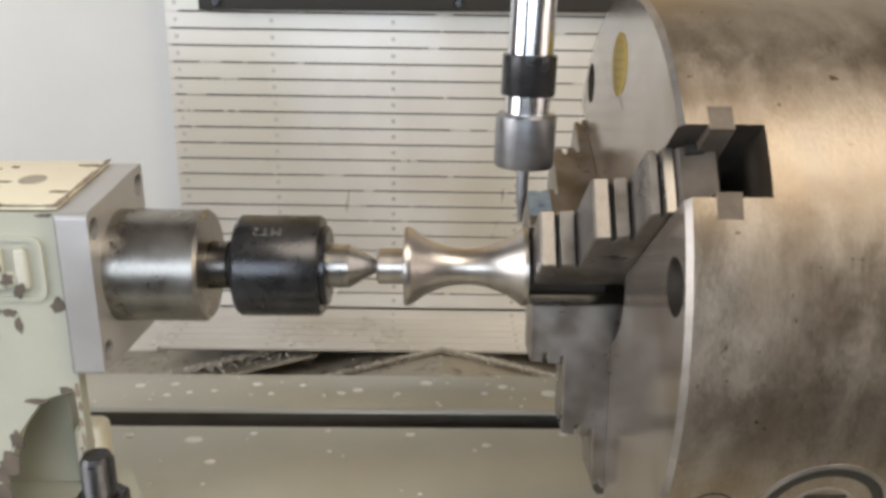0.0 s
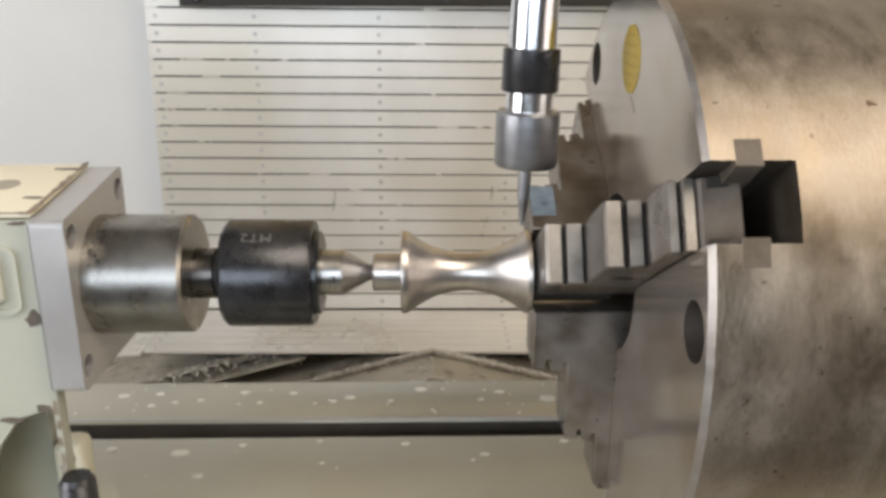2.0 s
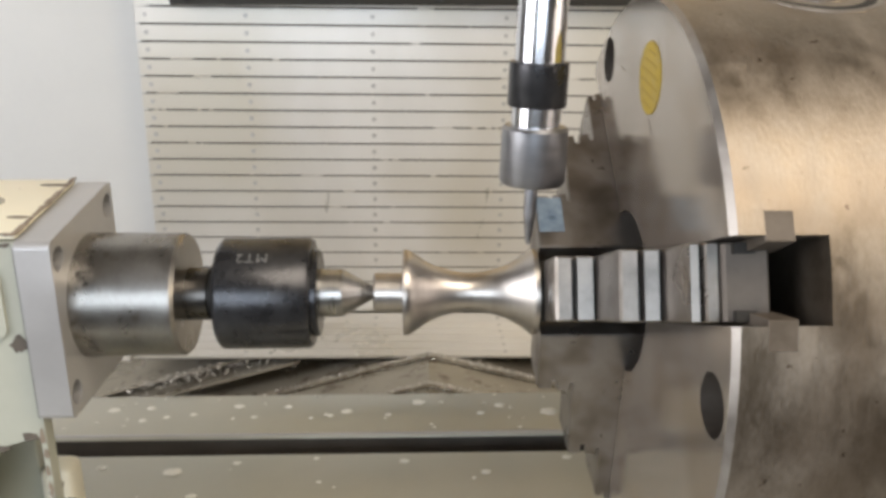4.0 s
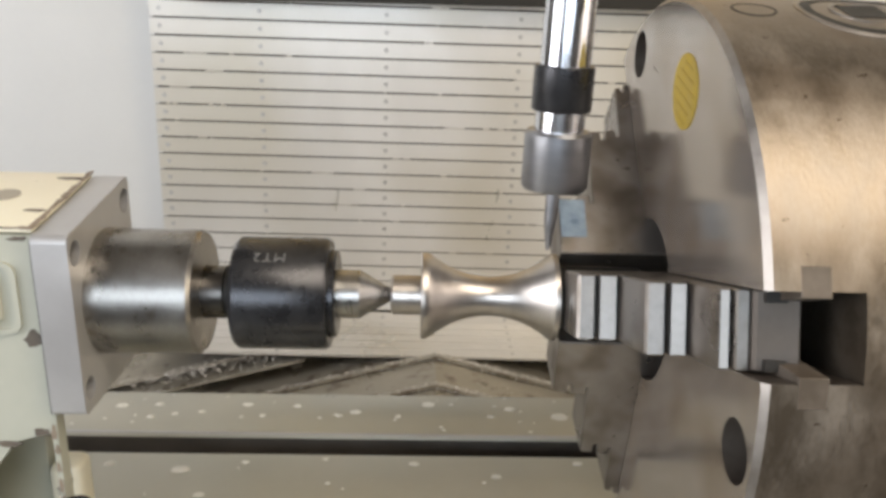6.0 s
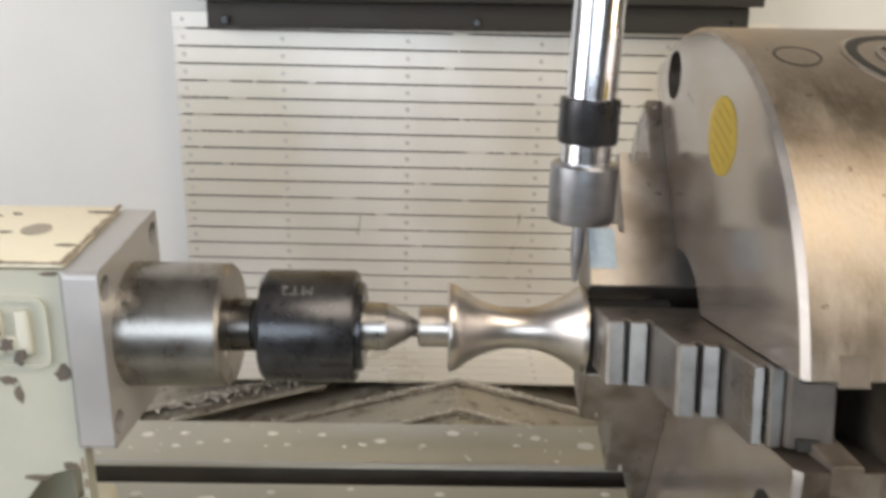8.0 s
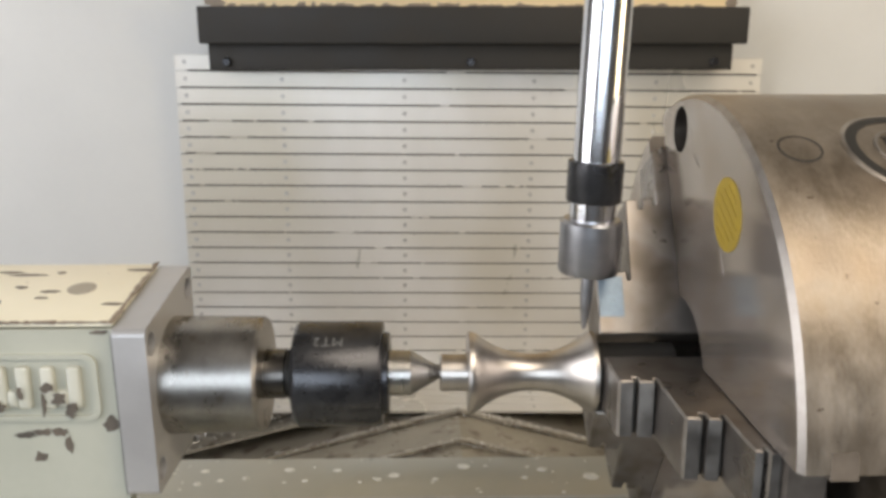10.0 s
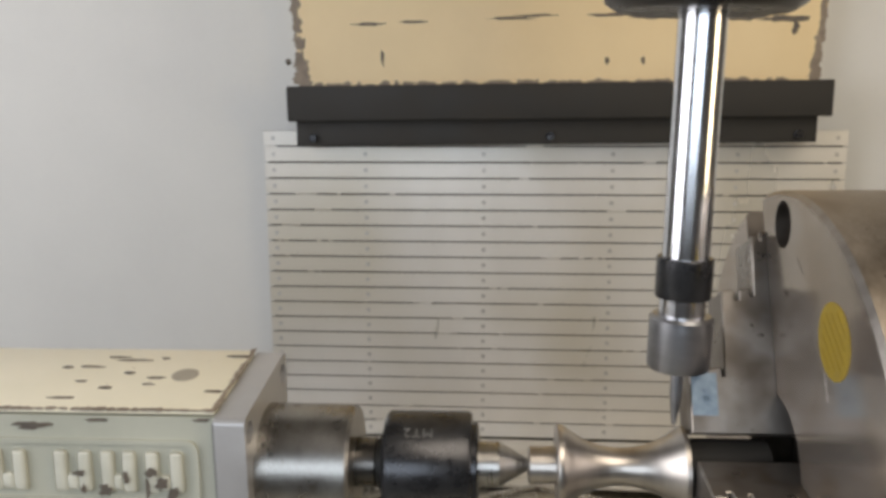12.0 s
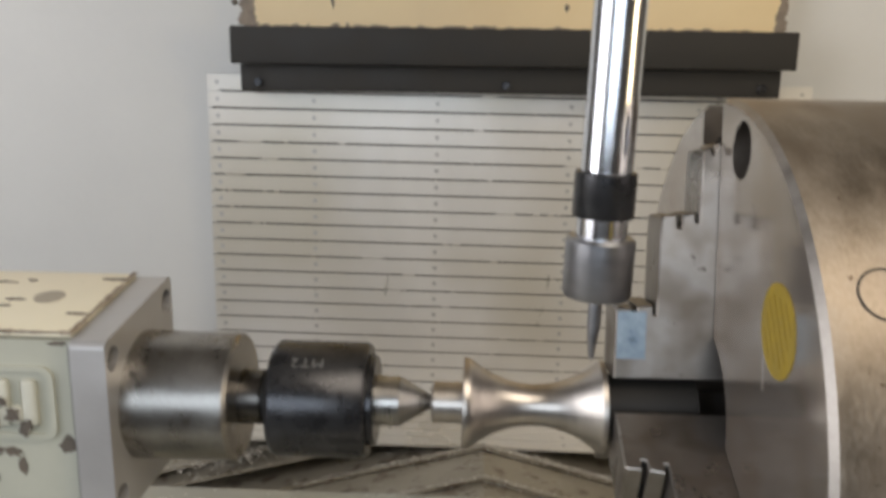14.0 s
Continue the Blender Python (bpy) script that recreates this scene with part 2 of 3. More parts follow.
setting()


SLAT_TOP, SLAT_PITCH, SLAT_LEAN = 0.2715, 0.0203, 0.45     # first slat's upper edge, spacing, lean to one side in degrees


def joint(x, k):
    """Height of the joint under slat k at x, on the leaning cover."""
    return SLAT_TOP - SLAT_PITCH * k - x * math.sin(radians(SLAT_LEAN))


def apron():
    """Rolling cover of flat slats, vertical behind the table and bent forward at its foot."""
    root = thing("apron_cover", "grey anodised slatted apron cover hanging under the black wiper", "machine cover")
    root.rotation_euler = (0, radians(SLAT_LEAN), 0)
    x0, x1, y = -0.316, 0.405, 0.705
    pitch, gap = SLAT_PITCH, 0.0019
    tall = pitch - gap
    bm = box(x0, x1, 0, 0.004, -tall, 0, 0.0004, 1)
    for rx in (x0 + 0.012, x0 + 0.13, x0 + 0.28, x0 + 0.44, x1 - 0.13, x1 - 0.012):
        b = lathe([(-0.0001, 0.0030), (0.0003, 0.0026)], "Z", 12)
        bmesh.ops.transform(b, matrix=pose(rx, 0, -tall * 0.5, 90, 0, 0), verts=b.verts[:])
        merge(bm, b)
    me = finish(bm, "slat", M_SLAT, False)
    me.materials.append(M_RIVET)
    for p in me.polygons:
        if p.center.y < -0.0001:
            p.material_index = 1
    # way of the cover: down the wall, round a bend, then forward
    z_top, z_bend, rad = SLAT_TOP, -0.118, 0.022
    n = 0
    s = 0.0
    straight = z_top - z_bend
    bend = rad * math.pi / 2
    while s < straight + bend + 0.095:
        ob = new("slat", me)
        ob.parent = root
        m = s + 0.0
        if m < straight - tall:
            ob.matrix_basis = pose(0, y, z_top - m)
        elif m < straight + bend:
            a = min(90.0, max(0.0, (m + tall * 0.5 - straight) / bend * 90))
            ca, sa = math.cos(radians(a)), math.sin(radians(a))
            cy, cz = y - rad, z_bend
            px, pz = cy + rad * ca, cz - rad * sa
            ob.matrix_basis = Matrix.Translation((0, px, pz)) @ pose(0, 0, 0, -a, 0, 0) @ Matrix.Translation((0, 0, tall / 2))
        else:
            d = m - straight - bend
            ob.matrix_basis = pose(0, y - rad - d, z_bend - rad, -90, 0, 0)
        s += pitch
    back = box(x0 + 0.004, x1 - 0.004, y + 0.0042, y + 0.0065, z_bend, z_top - 0.001)
    part("backing", back, M_JOINT, root, smooth=False)
    part("side_plate", box(x0 - 0.047, x0 - 0.0006, y - rad - 0.110, y - 0.004, z_bend - rad - 0.0040, z_bend - rad - 0.0004, 0.0004, 1), M_SLAT, root, "plain plate beside the foot of the slats", smooth=False)
    foot = box(x0 + 0.004, x1 - 0.004, y - rad - 0.096, y - rad, z_bend - rad - 0.0075, z_bend - rad - 0.0045)
    part("foot_backing", foot, M_JOINT, root, smooth=False)
    return root


apron()


def column():
    rng = random.Random(4)
    root = thing("machine_column", "cream-painted machine column with chipped dark edges", "machine column", (0, 0, 0))
    out = [(-0.262, 0.322), (0.362, 0.322), (0.374, 0.46), (0.380, 1.3), (-0.275, 1.3), (-0.271, 0.46)]
    bm = prism(out, [], lambda u, v, w: (u, 0.700 + w, v), 0.034)
    part("casting", bm, M_CREAM, root, smooth=False)
    place = lambda u, v, w: (u, 0.700 - w, v)
    bmc = bmesh.new()
    for i in range(46):        # ragged edge over the wiper
        merge(bmc, blob(rng, place, -0.25 + 0.58 * i / 45 + rng.uniform(-0.006, 0.006), 0.329, rng.uniform(0.004, 0.012), rng.uniform(0.002, 0.006)))
    for i in range(60):        # worn corners
        v = 0.329 + rng.random() ** 1.6 * 0.16
        k = 1.3 - (v - 0.329) * 4
        merge(bmc, blob(rng, place, -0.2625 - 0.06 * (v - 0.329) + rng.uniform(0.000, 0.006) * k, v, rng.uniform(0.002, 0.008) * k, rng.uniform(0.003, 0.012)))
        merge(bmc, blob(rng, place, 0.3615 + 0.085 * (v - 0.329) - rng.uniform(0.000, 0.004) * k, v, rng.uniform(0.002, 0.006) * k, rng.uniform(0.003, 0.012)))
    tagged(part("worn_edge", bmc, M_WORN, root, "dark ragged edge of flaked paint", smooth=False), kind="stuff")
    for u, v, a, b in ((-0.158, 0.361, 0.0022, 0.011), (0.115, 0.355, 0.003, 0.005), (0.158, 0.354, 0.003, 0.005), (-0.175, 0.402, 0.022, 0.0022), (-0.12, 0.404, 0.02, 0.002),
                       (0.0, 0.406, 0.03, 0.0022), (0.03, 0.409, 0.03, 0.002), (0.12, 0.408, 0.03, 0.0025), (0.16, 0.405, 0.02, 0.003), (0.27, 0.402, 0.03, 0.004), (0.32, 0.400, 0.03, 0.004), (0.335, 0.39, 0.005, 0.009), (0.24, 0.37, 0.004, 0.002)):
        part("paint_chip", blob(rng, place, u, v, a, b), M_CHIP, root, smooth=False)
    wiper = thing("way_wiper", "black rubber wiper strip over the slatted cover", "wiper")
    part("upper_strip", box(-0.268, 0.366, 0.650, 0.6995, 0.287, 0.3285, 0.002), M_RUBBER, wiper)
    part("lower_strip", box(-0.262, 0.356, 0.668, 0.7035, 0.2565, 0.2868, 0.0015), M_RUBBER, wiper)
    for x in (-0.241, 0.046, 0.335):
        b = lathe([(-0.0005, 0.0052), (0.003, 0.0052), (0.0042, 0.004)], "Z", 20)
        bmesh.ops.transform(b, matrix=pose(x, 0.668, 0.266, 90, 0, 0), verts=b.verts[:])
        part("screw", b, M_BLACK, wiper)
    plug = lathe([(0, 0.004), (0.003, 0.003)], "Z", 16)
    bmesh.ops.transform(plug, matrix=pose(-0.285, 0.735, 0.36, 90, 0, 0), verts=plug.verts[:])
    tagged(part("wall_plug", plug, M_CHIP), "small dark plug in the painted back wall", "plug")


column()


SECTIONS = ((0.40, -0.1430), (0.445, -0.1390), (0.495, -0.1345), (0.560, -0.1305), (0.5695, -0.1365))
RIDGE, FALL = 0.030, 0.262      # ridge of the roof-shaped cover and its fall to either side


FLAPS = ((0.585, -0.40, -0.2210, -0.125, -0.1492), (0.602, -0.44, -0.2180, -0.190, -0.1510))    # rear plates: front edge y, then x and z of both ends


def way_cover():
    """Roof-shaped telescopic cover over the ways behind the table."""
    root = thing("way_cover", "oily roof-shaped telescopic way cover strewn with swarf", "machine cover")
    xa = RIDGE
    for i, (y0, z) in enumerate(SECTIONS):
        w = 0.60
        d = FALL * w
        bm = bmesh.new()
        sec = [(xa - w, z - d), (xa, z), (xa + w, z - d), (xa + w, z - d - 0.003), (xa, z - 0.003), (xa - w, z - d - 0.003)]
        if y0 > 0.565:      # cut flat where it passes under the slatted cover
            c = (z + 0.1500) / FALL
            sec = [(xa - w, z - d), (xa - c, -0.15), (xa + c, -0.15), (xa + w, z - d), (xa + w, z - d - 0.003), (xa, -0.153), (xa - w, z - d - 0.003)]
        y1 = y0 + (0.062 if y0 < 0.5 else 0.009 if y0 < 0.565 else 0.115)
        lo = [bm.verts.new((x, y0, zz)) for x, zz in sec]
        hi = [bm.verts.new((x, y1, zz)) for x, zz in sec]
        for k in range(len(sec)):
            bm.faces.new((lo[k], lo[(k + 1) % len(sec)], hi[(k + 1) % len(sec)], hi[k]))
        bm.faces.new(lo)
        bm.faces.new(hi)
        part("cover_section", bm, M_COVER, root, smooth=False)
    for y0, x0, z0, x1, z1 in FLAPS:
        bm = bmesh.new()
        sec = [(x0, z0), (x1, z1), (x1, z1 - 0.003), (x0, z0 - 0.003)]
        lo = [bm.verts.new((x, y0, z)) for x, z in sec]
        hi = [bm.verts.new((x, 0.69, z)) for x, z in sec]
        for k in range(4):
            bm.faces.new((lo[k], lo[(k + 1) % 4], hi[(k + 1) % 4], hi[k]))
        bm.faces.new(lo)
        bm.faces.new(hi)
        part("side_flap", bm, M_COVER, root, smooth=False)
    part("support", box(xa - 0.5, xa + 0.5, 0.38, 0.70, -0.339, -0.31), M_COVER, root, smooth=False)


way_cover()


def table():
    root = tagged(thing("machine_table", "grey machine table with dark tee slot and coolant spots", "machine table"), kind="")
    x0, x1 = -0.62, 0.66
    # strips of the table top between the slots
    for y0, y1 in ((0.1285, 0.183), (0.028, 0.1095), (-0.07, 0.010), (-0.16, -0.088)):
        part("top_strip", box(x0, x1, y0, y1, TABLE - 0.022, TABLE, 0.0009), M_TABLE, root)
    for y0, y1 in ((0.1095, 0.1285), (0.010, 0.028), (-0.088, -0.07)):
        part("slot_floor", box(x0, x1, y0 - 0.008, y1 + 0.008, TABLE - 0.040, TABLE - 0.036), M_SLOT, root, smooth=False)
    # thin added sheets darken the slots' back walls by colour
    for y in (0.1281, 0.0276, -0.0704):
        part("slot_wall_sheet", box(x0, x1, y, y + 0.0003, TABLE - 0.035, TABLE - 0.0012), M_SLOT, root, smooth=False)
    part("bed", box(x0, x1, -0.16, 0.183, TABLE - 0.10, TABLE - 0.0405, 0.002), M_TABLE, root)
    part("back_web", box(x0, x1, 0.1366, 0.183, TABLE - 0.0404, TABLE - 0.0221), M_TABLE, root)
    part("saddle", box(-0.3, 0.35, -0.16, 0.17, -0.90, TABLE - 0.1005), M_COVER, root, smooth=False)
    part("lip", box(x0, x1, 0.1305, 0.1325, TABLE - 0.0005, TABLE + 0.0006), M_PLATE, root)
    return root


table()


def coolant_spots():
    rng = random.Random(11)
    bm = bmesh.new()
    seeds = [(-0.177, 0.164, 3), (-0.154, 0.166, 2.2), (-0.098, 0.167, 2.6), (-0.066, 0.166, 2), (-0.028, 0.159, 2.8), (0.018, 0.17, 3.2), (0.071, 0.165, 2.6), (0.102, 0.156, 4.2),
             (-0.155, 0.15, 2), (-0.141, 0.154, 1.6), (-0.125, 0.157, 1.7), (-0.086, 0.153, 1.6), (-0.038, 0.154, 1.6), (-0.001, 0.154, 1.6), (0.058, 0.155, 1.8), (-0.099, 0.151, 1), (-0.05, 0.151, 1), (0.033, 0.17, 1.1),
             (-0.161, 0.097, 2.4), (-0.12, 0.092, 3.8), (-0.104, 0.068, 2.4), (-0.086, 0.1, 1.8), (-0.037, 0.08, 1.2), (-0.041, 0.104, 1.3), (0.056, 0.088, 2.2), (0.01, 0.1, 2.2), (0.104, 0.102, 2.2)]
    for _ in range(38):
        y = rng.choice((rng.uniform(0.135, 0.18), rng.uniform(0.035, 0.106)))
        seeds.append((rng.uniform(-0.2, 0.18), y, rng.choice((0.5, 0.6, 0.8, 1.0))))
    for x, y, r in seeds:
        r = r * 0.001 * 1.1
        n = 14
        k = [rng.uniform(0.85, 1.1) for _ in range(n)]
        ring = [bm.verts.new((x + 1.25 * r * k[i] * math.cos(2 * math.pi * i / n), y + r * k[i] * math.sin(2 * math.pi * i / n), TABLE + 0.0002)) for i in range(n)]
        mid = [bm.verts.new((x + 0.8 * r * k[i] * math.cos(2 * math.pi * i / n), y + 0.6 * r * k[i] * math.sin(2 * math.pi * i / n), TABLE + 0.0007)) for i in range(n)]
        for i in range(n):
            bm.faces.new((ring[i], ring[(i + 1) % n], mid[(i + 1) % n], mid[i]))
        if rng.random() < 0.6 or r < 0.0015:
            bm.faces.new(mid)
        else:
            c = bm.verts.new((x, y, TABLE + 0.0002))
            for i in range(n):
                bm.faces.new((mid[i], mid[(i + 1) % n], c))
    ob = part("coolant_spots", bm, M_SPOT)
    tagged(ob, "whitish dried coolant spots on the machine table", "coolant spots", kind="stuff")


coolant_spots()


def swarf():
    """Small bright curls of cut metal."""
    rng = random.Random(21)
    verts, faces = [], []

    def curl(p, size):
        base = len(verts)
        e = Euler((rng.uniform(0, 6.3), rng.uniform(0, 6.3), rng.uniform(0, 6.3))).to_matrix()
        turn = rng.uniform(0.8, 3.2)
        n = 4
        for i in range(n + 1):
            a = turn * i / n
            for w in (-0.3, 0.3):
                v = e @ Vector((size * math.cos(a), size * math.sin(a), w * size)) + Vector(p)
                verts.append(tuple(v))
        for i in range(n):
            b = base + 2 * i
            faces.append((b, b + 1, b + 3, b + 2))

    def roof(x, y):
        z = -0.150
        for y0, zz in SECTIONS[:4]:
            if y >= y0:
                z = zz
        return z - FALL * abs(x - RIDGE) + 0.0008

    def flap(x, which):
        y0, x0, z0, x1, z1 = FLAPS[which]
        return y0, z0 + (z1 - z0) * (x - x0) / (x1 - x0)

    for _ in range(1900):      # along the front edges of the cover sections
        y = rng.choice((0.495, 0.560, 0.560)) + rng.uniform(-0.001, 0.003)
        x = RIDGE + abs(rng.gauss(0.0, 0.11)) * rng.choice((1, 1, -1))
        curl((x, y, roof(x, y) + abs(rng.gauss(0, 0.0011))), rng.uniform(0.0007, 0.0020))
    for _ in range(420):       # thick crumbs at the fall of the ridge
        x = RIDGE + rng.uniform(0.04, 0.17)
        curl((x, 0.562, roof(x, 0.562) + abs(rng.gauss(0, 0.0016))), rng.uniform(0.0008, 0.0022))
    for _ in range(330):       # along the rear plates' edges
        k, x = rng.choice((0, 1, 1)), rng.uniform(-0.36, -0.15)
        y0, z = flap(min(x, FLAPS[k][3]), k)
        curl((min(x, FLAPS[k][3]), y0 + rng.uniform(0, 0.003), z + abs(rng.gauss(0, 0.0012))), rng.uniform(0.0007, 0.0019))
    for _ in range(520):       # heap towards the tailstock
        x = rng.gauss(-0.245, 0.055)
        y0, z = flap(min(x, -0.195), 1)
        curl((x, y0 - abs(rng.gauss(0, 0.012)), z - abs(rng.gauss(0, 0.006)) + 0.004), rng.uniform(0.0008, 0.0026))
    for _ in range(420):
        x, y = rng.uniform(-0.25, 0.25), rng.uniform(0.41, 0.565)
        curl((x, y, roof(x, y)), rng.uniform(0.0005, 0.0013))
    for _ in range(170):       # caught in the joints of the slats
        x, k = rng.uniform(-0.29, 0.38), rng.randint(1, 18)
        curl((x, 0.7035, joint(x, k) + 0.0004), rng.uniform(0.0008, 0.0019))
    for _ in range(75):        # pale grains added as glints on the slats' edges
        x, k = rng.uniform(-0.29, 0.38), rng.randint(1, 19)
        base, r = len(verts), rng.uniform(0.0008, 0.0016)
        c = Vector((x, 0.7045 - r, joint(x, k) + rng.choice((-1, 1)) * 0.0012))
        verts.extend(tuple(c + r * Vector(d) * rng.uniform(0.7, 1.3)) for d in ((1, 0, 0), (-1, 0, 0), (0, 1, 0), (0, -1, 0), (0, 0, 1), (0, 0, -1)))
        faces.extend(tuple(base + q for q in f) for f in ((0, 2, 4), (2, 1, 4), (1, 3, 4), (3, 0, 4), (2, 0, 5), (1, 2, 5), (3, 1, 5), (0, 3, 5)))
    for _ in range(30):
        x, y = rng.uniform(-0.2, 0.2), rng.uniform(0.585, 0.67)
        curl((x, y, -0.1395), rng.uniform(0.0006, 0.0016))
    me = bpy.data.meshes.new("swarf")
    me.from_pydata(verts, [], faces)
    me.materials.append(M_SWARF)
    tagged(new("swarf", me), "scattered bright steel swarf on covers and slats, with pale grains as glints", "swarf", kind="stuff")


swarf()


def joint_crumbs():
    """Dried dirt that bridges the joints of the slats here and there."""
    rng = random.Random(33)
    bm = bmesh.new()
    for _ in range(75):
        x, k = rng.uniform(-0.31, 0.39), rng.randint(1, 19)
        w = rng.choice((0.002, 0.003, 0.005, 0.009, 0.014))
        z = joint(x, k) + 0.00095
        vs = []
        for i in range(10):
            a = 2 * math.pi * i / 10
            vs.append(bm.verts.new((x + w * math.cos(a) * rng.uniform(0.7, 1.1), 0.7046, z + 0.0011 * math.sin(a) * rng.uniform(0.5, 1.2))))
        f = bm.faces.new(vs)
        ex = bmesh.ops.extrude_face_region(bm, geom=[f])
        bmesh.ops.translate(bm, verts=[g for g in ex["geom"] if isinstance(g, bmesh.types.BMVert)], vec=(0, 0.004, 0))
    tagged(part("joint_crumbs", bm, M_SLAT, smooth=False), "pale dried dirt bridging joints of the slatted cover", "dirt", kind="stuff")


joint_crumbs()


# ------------------------------------------------------------------ tailstock with live centre
def tailstock():
    rng = random.Random(7)
    root = thing("tailstock", "grey-green painted tailstock with chipped cream top on the table", "tailstock", (0, 0, 0))
    def rise(bm):
        """The casting's upper side climbs gently towards the back."""
        for v in bm.verts:
            k = min(1.0, max(0.0, (v.co.z - 0.125) / 0.06))
            v.co.z += 0.125 * (v.co.y + 0.0300) * k
        return bm

    body = part("body", rise(box(-0.300, -0.1262, -0.0225, 0.030, 0.1245, 0.1915, 0.002)), M_GREEN, root)
    part("web", box(-0.300, -0.152, 0.0120, 0.022, 0.0405, 0.1243, 0.001), M_GREEN, root)
    foot = [(-0.31, -0.066), (-0.100, -0.066), (-0.104, -0.022), (-0.134, 0.030), (-0.31, 0.030)]
    part("base", prism(foot, [], lambda u, v, w: (u, v, TABLE + w), 0.0225), M_GREEN, root, smooth=False)
    out = [(-0.1262, 0.1912), (-0.1262, 0.0408), (-0.128, 0.0408), (-0.1285, 0.1120), (-0.143, 0.108), (-0.155, 0.092), (-0.166, 0.066), (-0.172, 0.0408), (-0.2995, 0.0408), (-0.2995, 0.1912)]
    # front skin with a bolt hole and a sunk name panel
    front = prism(out, [(-0.187, 0.127, 0.0085)], lambda u, v, w: (u, -0.0224 - w, v), 0.0066)
    part("front_skin", front, M_GREEN, root, smooth=False)
    fr = rounded(-0.292, -0.1335, 0.1535, 0.1815, 0.005)
    inner = rounded(-0.290, -0.1355, 0.1555, 0.1795, 0.004)
    bm = bmesh.new()
    edges = []
    for lp in (fr, inner):
        vs = [bm.verts.new((u, -0.0288, v)) for u, v in lp]
        edges += [bm.edges.new((vs[i], vs[(i + 1) % len(vs)])) for i in range(len(vs))]
    bmesh.ops.triangle_fill(bm, edges=edges, use_beauty=True)
    ex = bmesh.ops.extrude_face_region(bm, geom=bm.faces[:])
    bmesh.ops.translate(bm, verts=[g for g in ex["geom"] if isinstance(g, bmesh.types.BMVert)], vec=(0, -0.0016, 0))
    part("panel_rim", bm, M_GREEN, root, smooth=False)
    # plain raised shapes of the cast name
    x = -0.140
    for w in (0.0160, 0.0150, 0.0160, 0, 0.0160, 0.0150, 0.0160, 0.0160):
        if w:
            for a, b, lo, hi in ((0.0, 0.0058, 0.1585, 0.1765), (w - 0.0058, w, 0.1585, 0.1765), (0.0052, w - 0.0052, 0.1595, 0.1665)):
                block = box(x - b, x - a, -0.0310, -0.0289, lo, hi, 0.0017, 4)
                part("raised_bar", block, M_LETTER, root, "plain raised painted bar")
            x -= w + 0.0038
        else:
            x -= 0.008
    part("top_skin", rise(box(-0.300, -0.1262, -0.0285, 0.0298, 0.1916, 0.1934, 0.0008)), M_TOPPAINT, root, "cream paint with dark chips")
    well = rise(lathe([(0.1925, 0.0058), (0.1937, 0.0058)], "Z", 32, (-0.150, 0.003, 0)))
    part("oil_hole", well, M_GREYWELL, root, "shallow grey oil hole")
    chips = bmesh.new()
    top = lambda u, v, w: (u, v, 0.1934 + w + 0.125 * (v + 0.03))
    for i in range(34):
        merge(chips, blob(rng, top, -0.295 + 0.166 * i / 33, -0.0282, rng.uniform(0.002, 0.005), rng.uniform(0.0006, 0.0016)))
    for i in range(16):
        merge(chips, blob(rng, top, -0.1268, -0.027 + 0.055 * i / 15, rng.uniform(0.0006, 0.0018), rng.uniform(0.0015, 0.003)))
    tagged(part("worn_edge", chips, M_WORN, root, "dark ragged edge of flaked paint", smooth=False), kind="stuff")
    for u, v, a, b in ((-0.131, 0.022, 0.006, 0.001), (-0.132, -0.012, 0.005, 0.001), (-0.163, -0.006, 0.003, 0.0008), (-0.162, 0.0, 0.004, 0.0012), (-0.176, 0.004, 0.003, 0.001), (-0.180, -0.010, 0.003, 0.001),
                       (-0.178, 0.017, 0.008, 0.0012), (-0.188, 0.020, 0.006, 0.001), (-0.193, 0.010, 0.003, 0.001), (-0.198, 0.010, 0.003, 0.001), (-0.206, 0.009, 0.003, 0.001), (-0.194, -0.004, 0.003, 0.001), (-0.195, -0.019, 0.006, 0.0009), (-0.165, 0.019, 0.002, 0.0008)):
        part("paint_chip", blob(rng, top, u, v, a, b), M_CHIP, root, smooth=False)
    frn = lambda u, v, w: (u, -0.0290 - w, v)
    for u, v, a, b in ((-0.202, 0.1868, 0.009, 0.0018), (-0.1310, 0.151, 0.0034, 0.0045), (-0.165, 0.1468, 0.0045, 0.0016), (-0.158, 0.148, 0.005, 0.0016), (-0.151, 0.148, 0.004, 0.0019), (-0.1482, 0.1425, 0.0017, 0.0042), (-0.160, 0.137, 0.003, 0.0026), (-0.131, 0.1900, 0.004, 0.001), (-0.175, 0.1895, 0.006, 0.0008),
                       (-0.146, 0.107, 0.006, 0.0014), (-0.157, 0.088, 0.003, 0.005), (-0.165, 0.070, 0.003, 0.006), (-0.132, 0.1125, 0.004, 0.002), (-0.1685, 0.055, 0.006, 0.013), (-0.1615, 0.077, 0.005, 0.008), (-0.225, 0.140, 0.004, 0.003), (-0.21, 0.121, 0.002, 0.006)):
        part("paint_chip", blob(rng, frn, u, v, a, b), M_CHIP, root, smooth=False)
    webs = lambda u, v, w: (u, -0.0290 - w, v)
    for i in range(9):
        part("paint_chip", blob(rng, webs, -0.1272 + rng.uniform(-0.0004, 0.0002), 0.050 + 0.0078 * i, rng.uniform(0.0007, 0.0015), rng.uniform(0.002, 0.0055)), M_WORN, root, smooth=False)
    lug_side = lambda u, v, w: (u, 0.0079 - w, v)
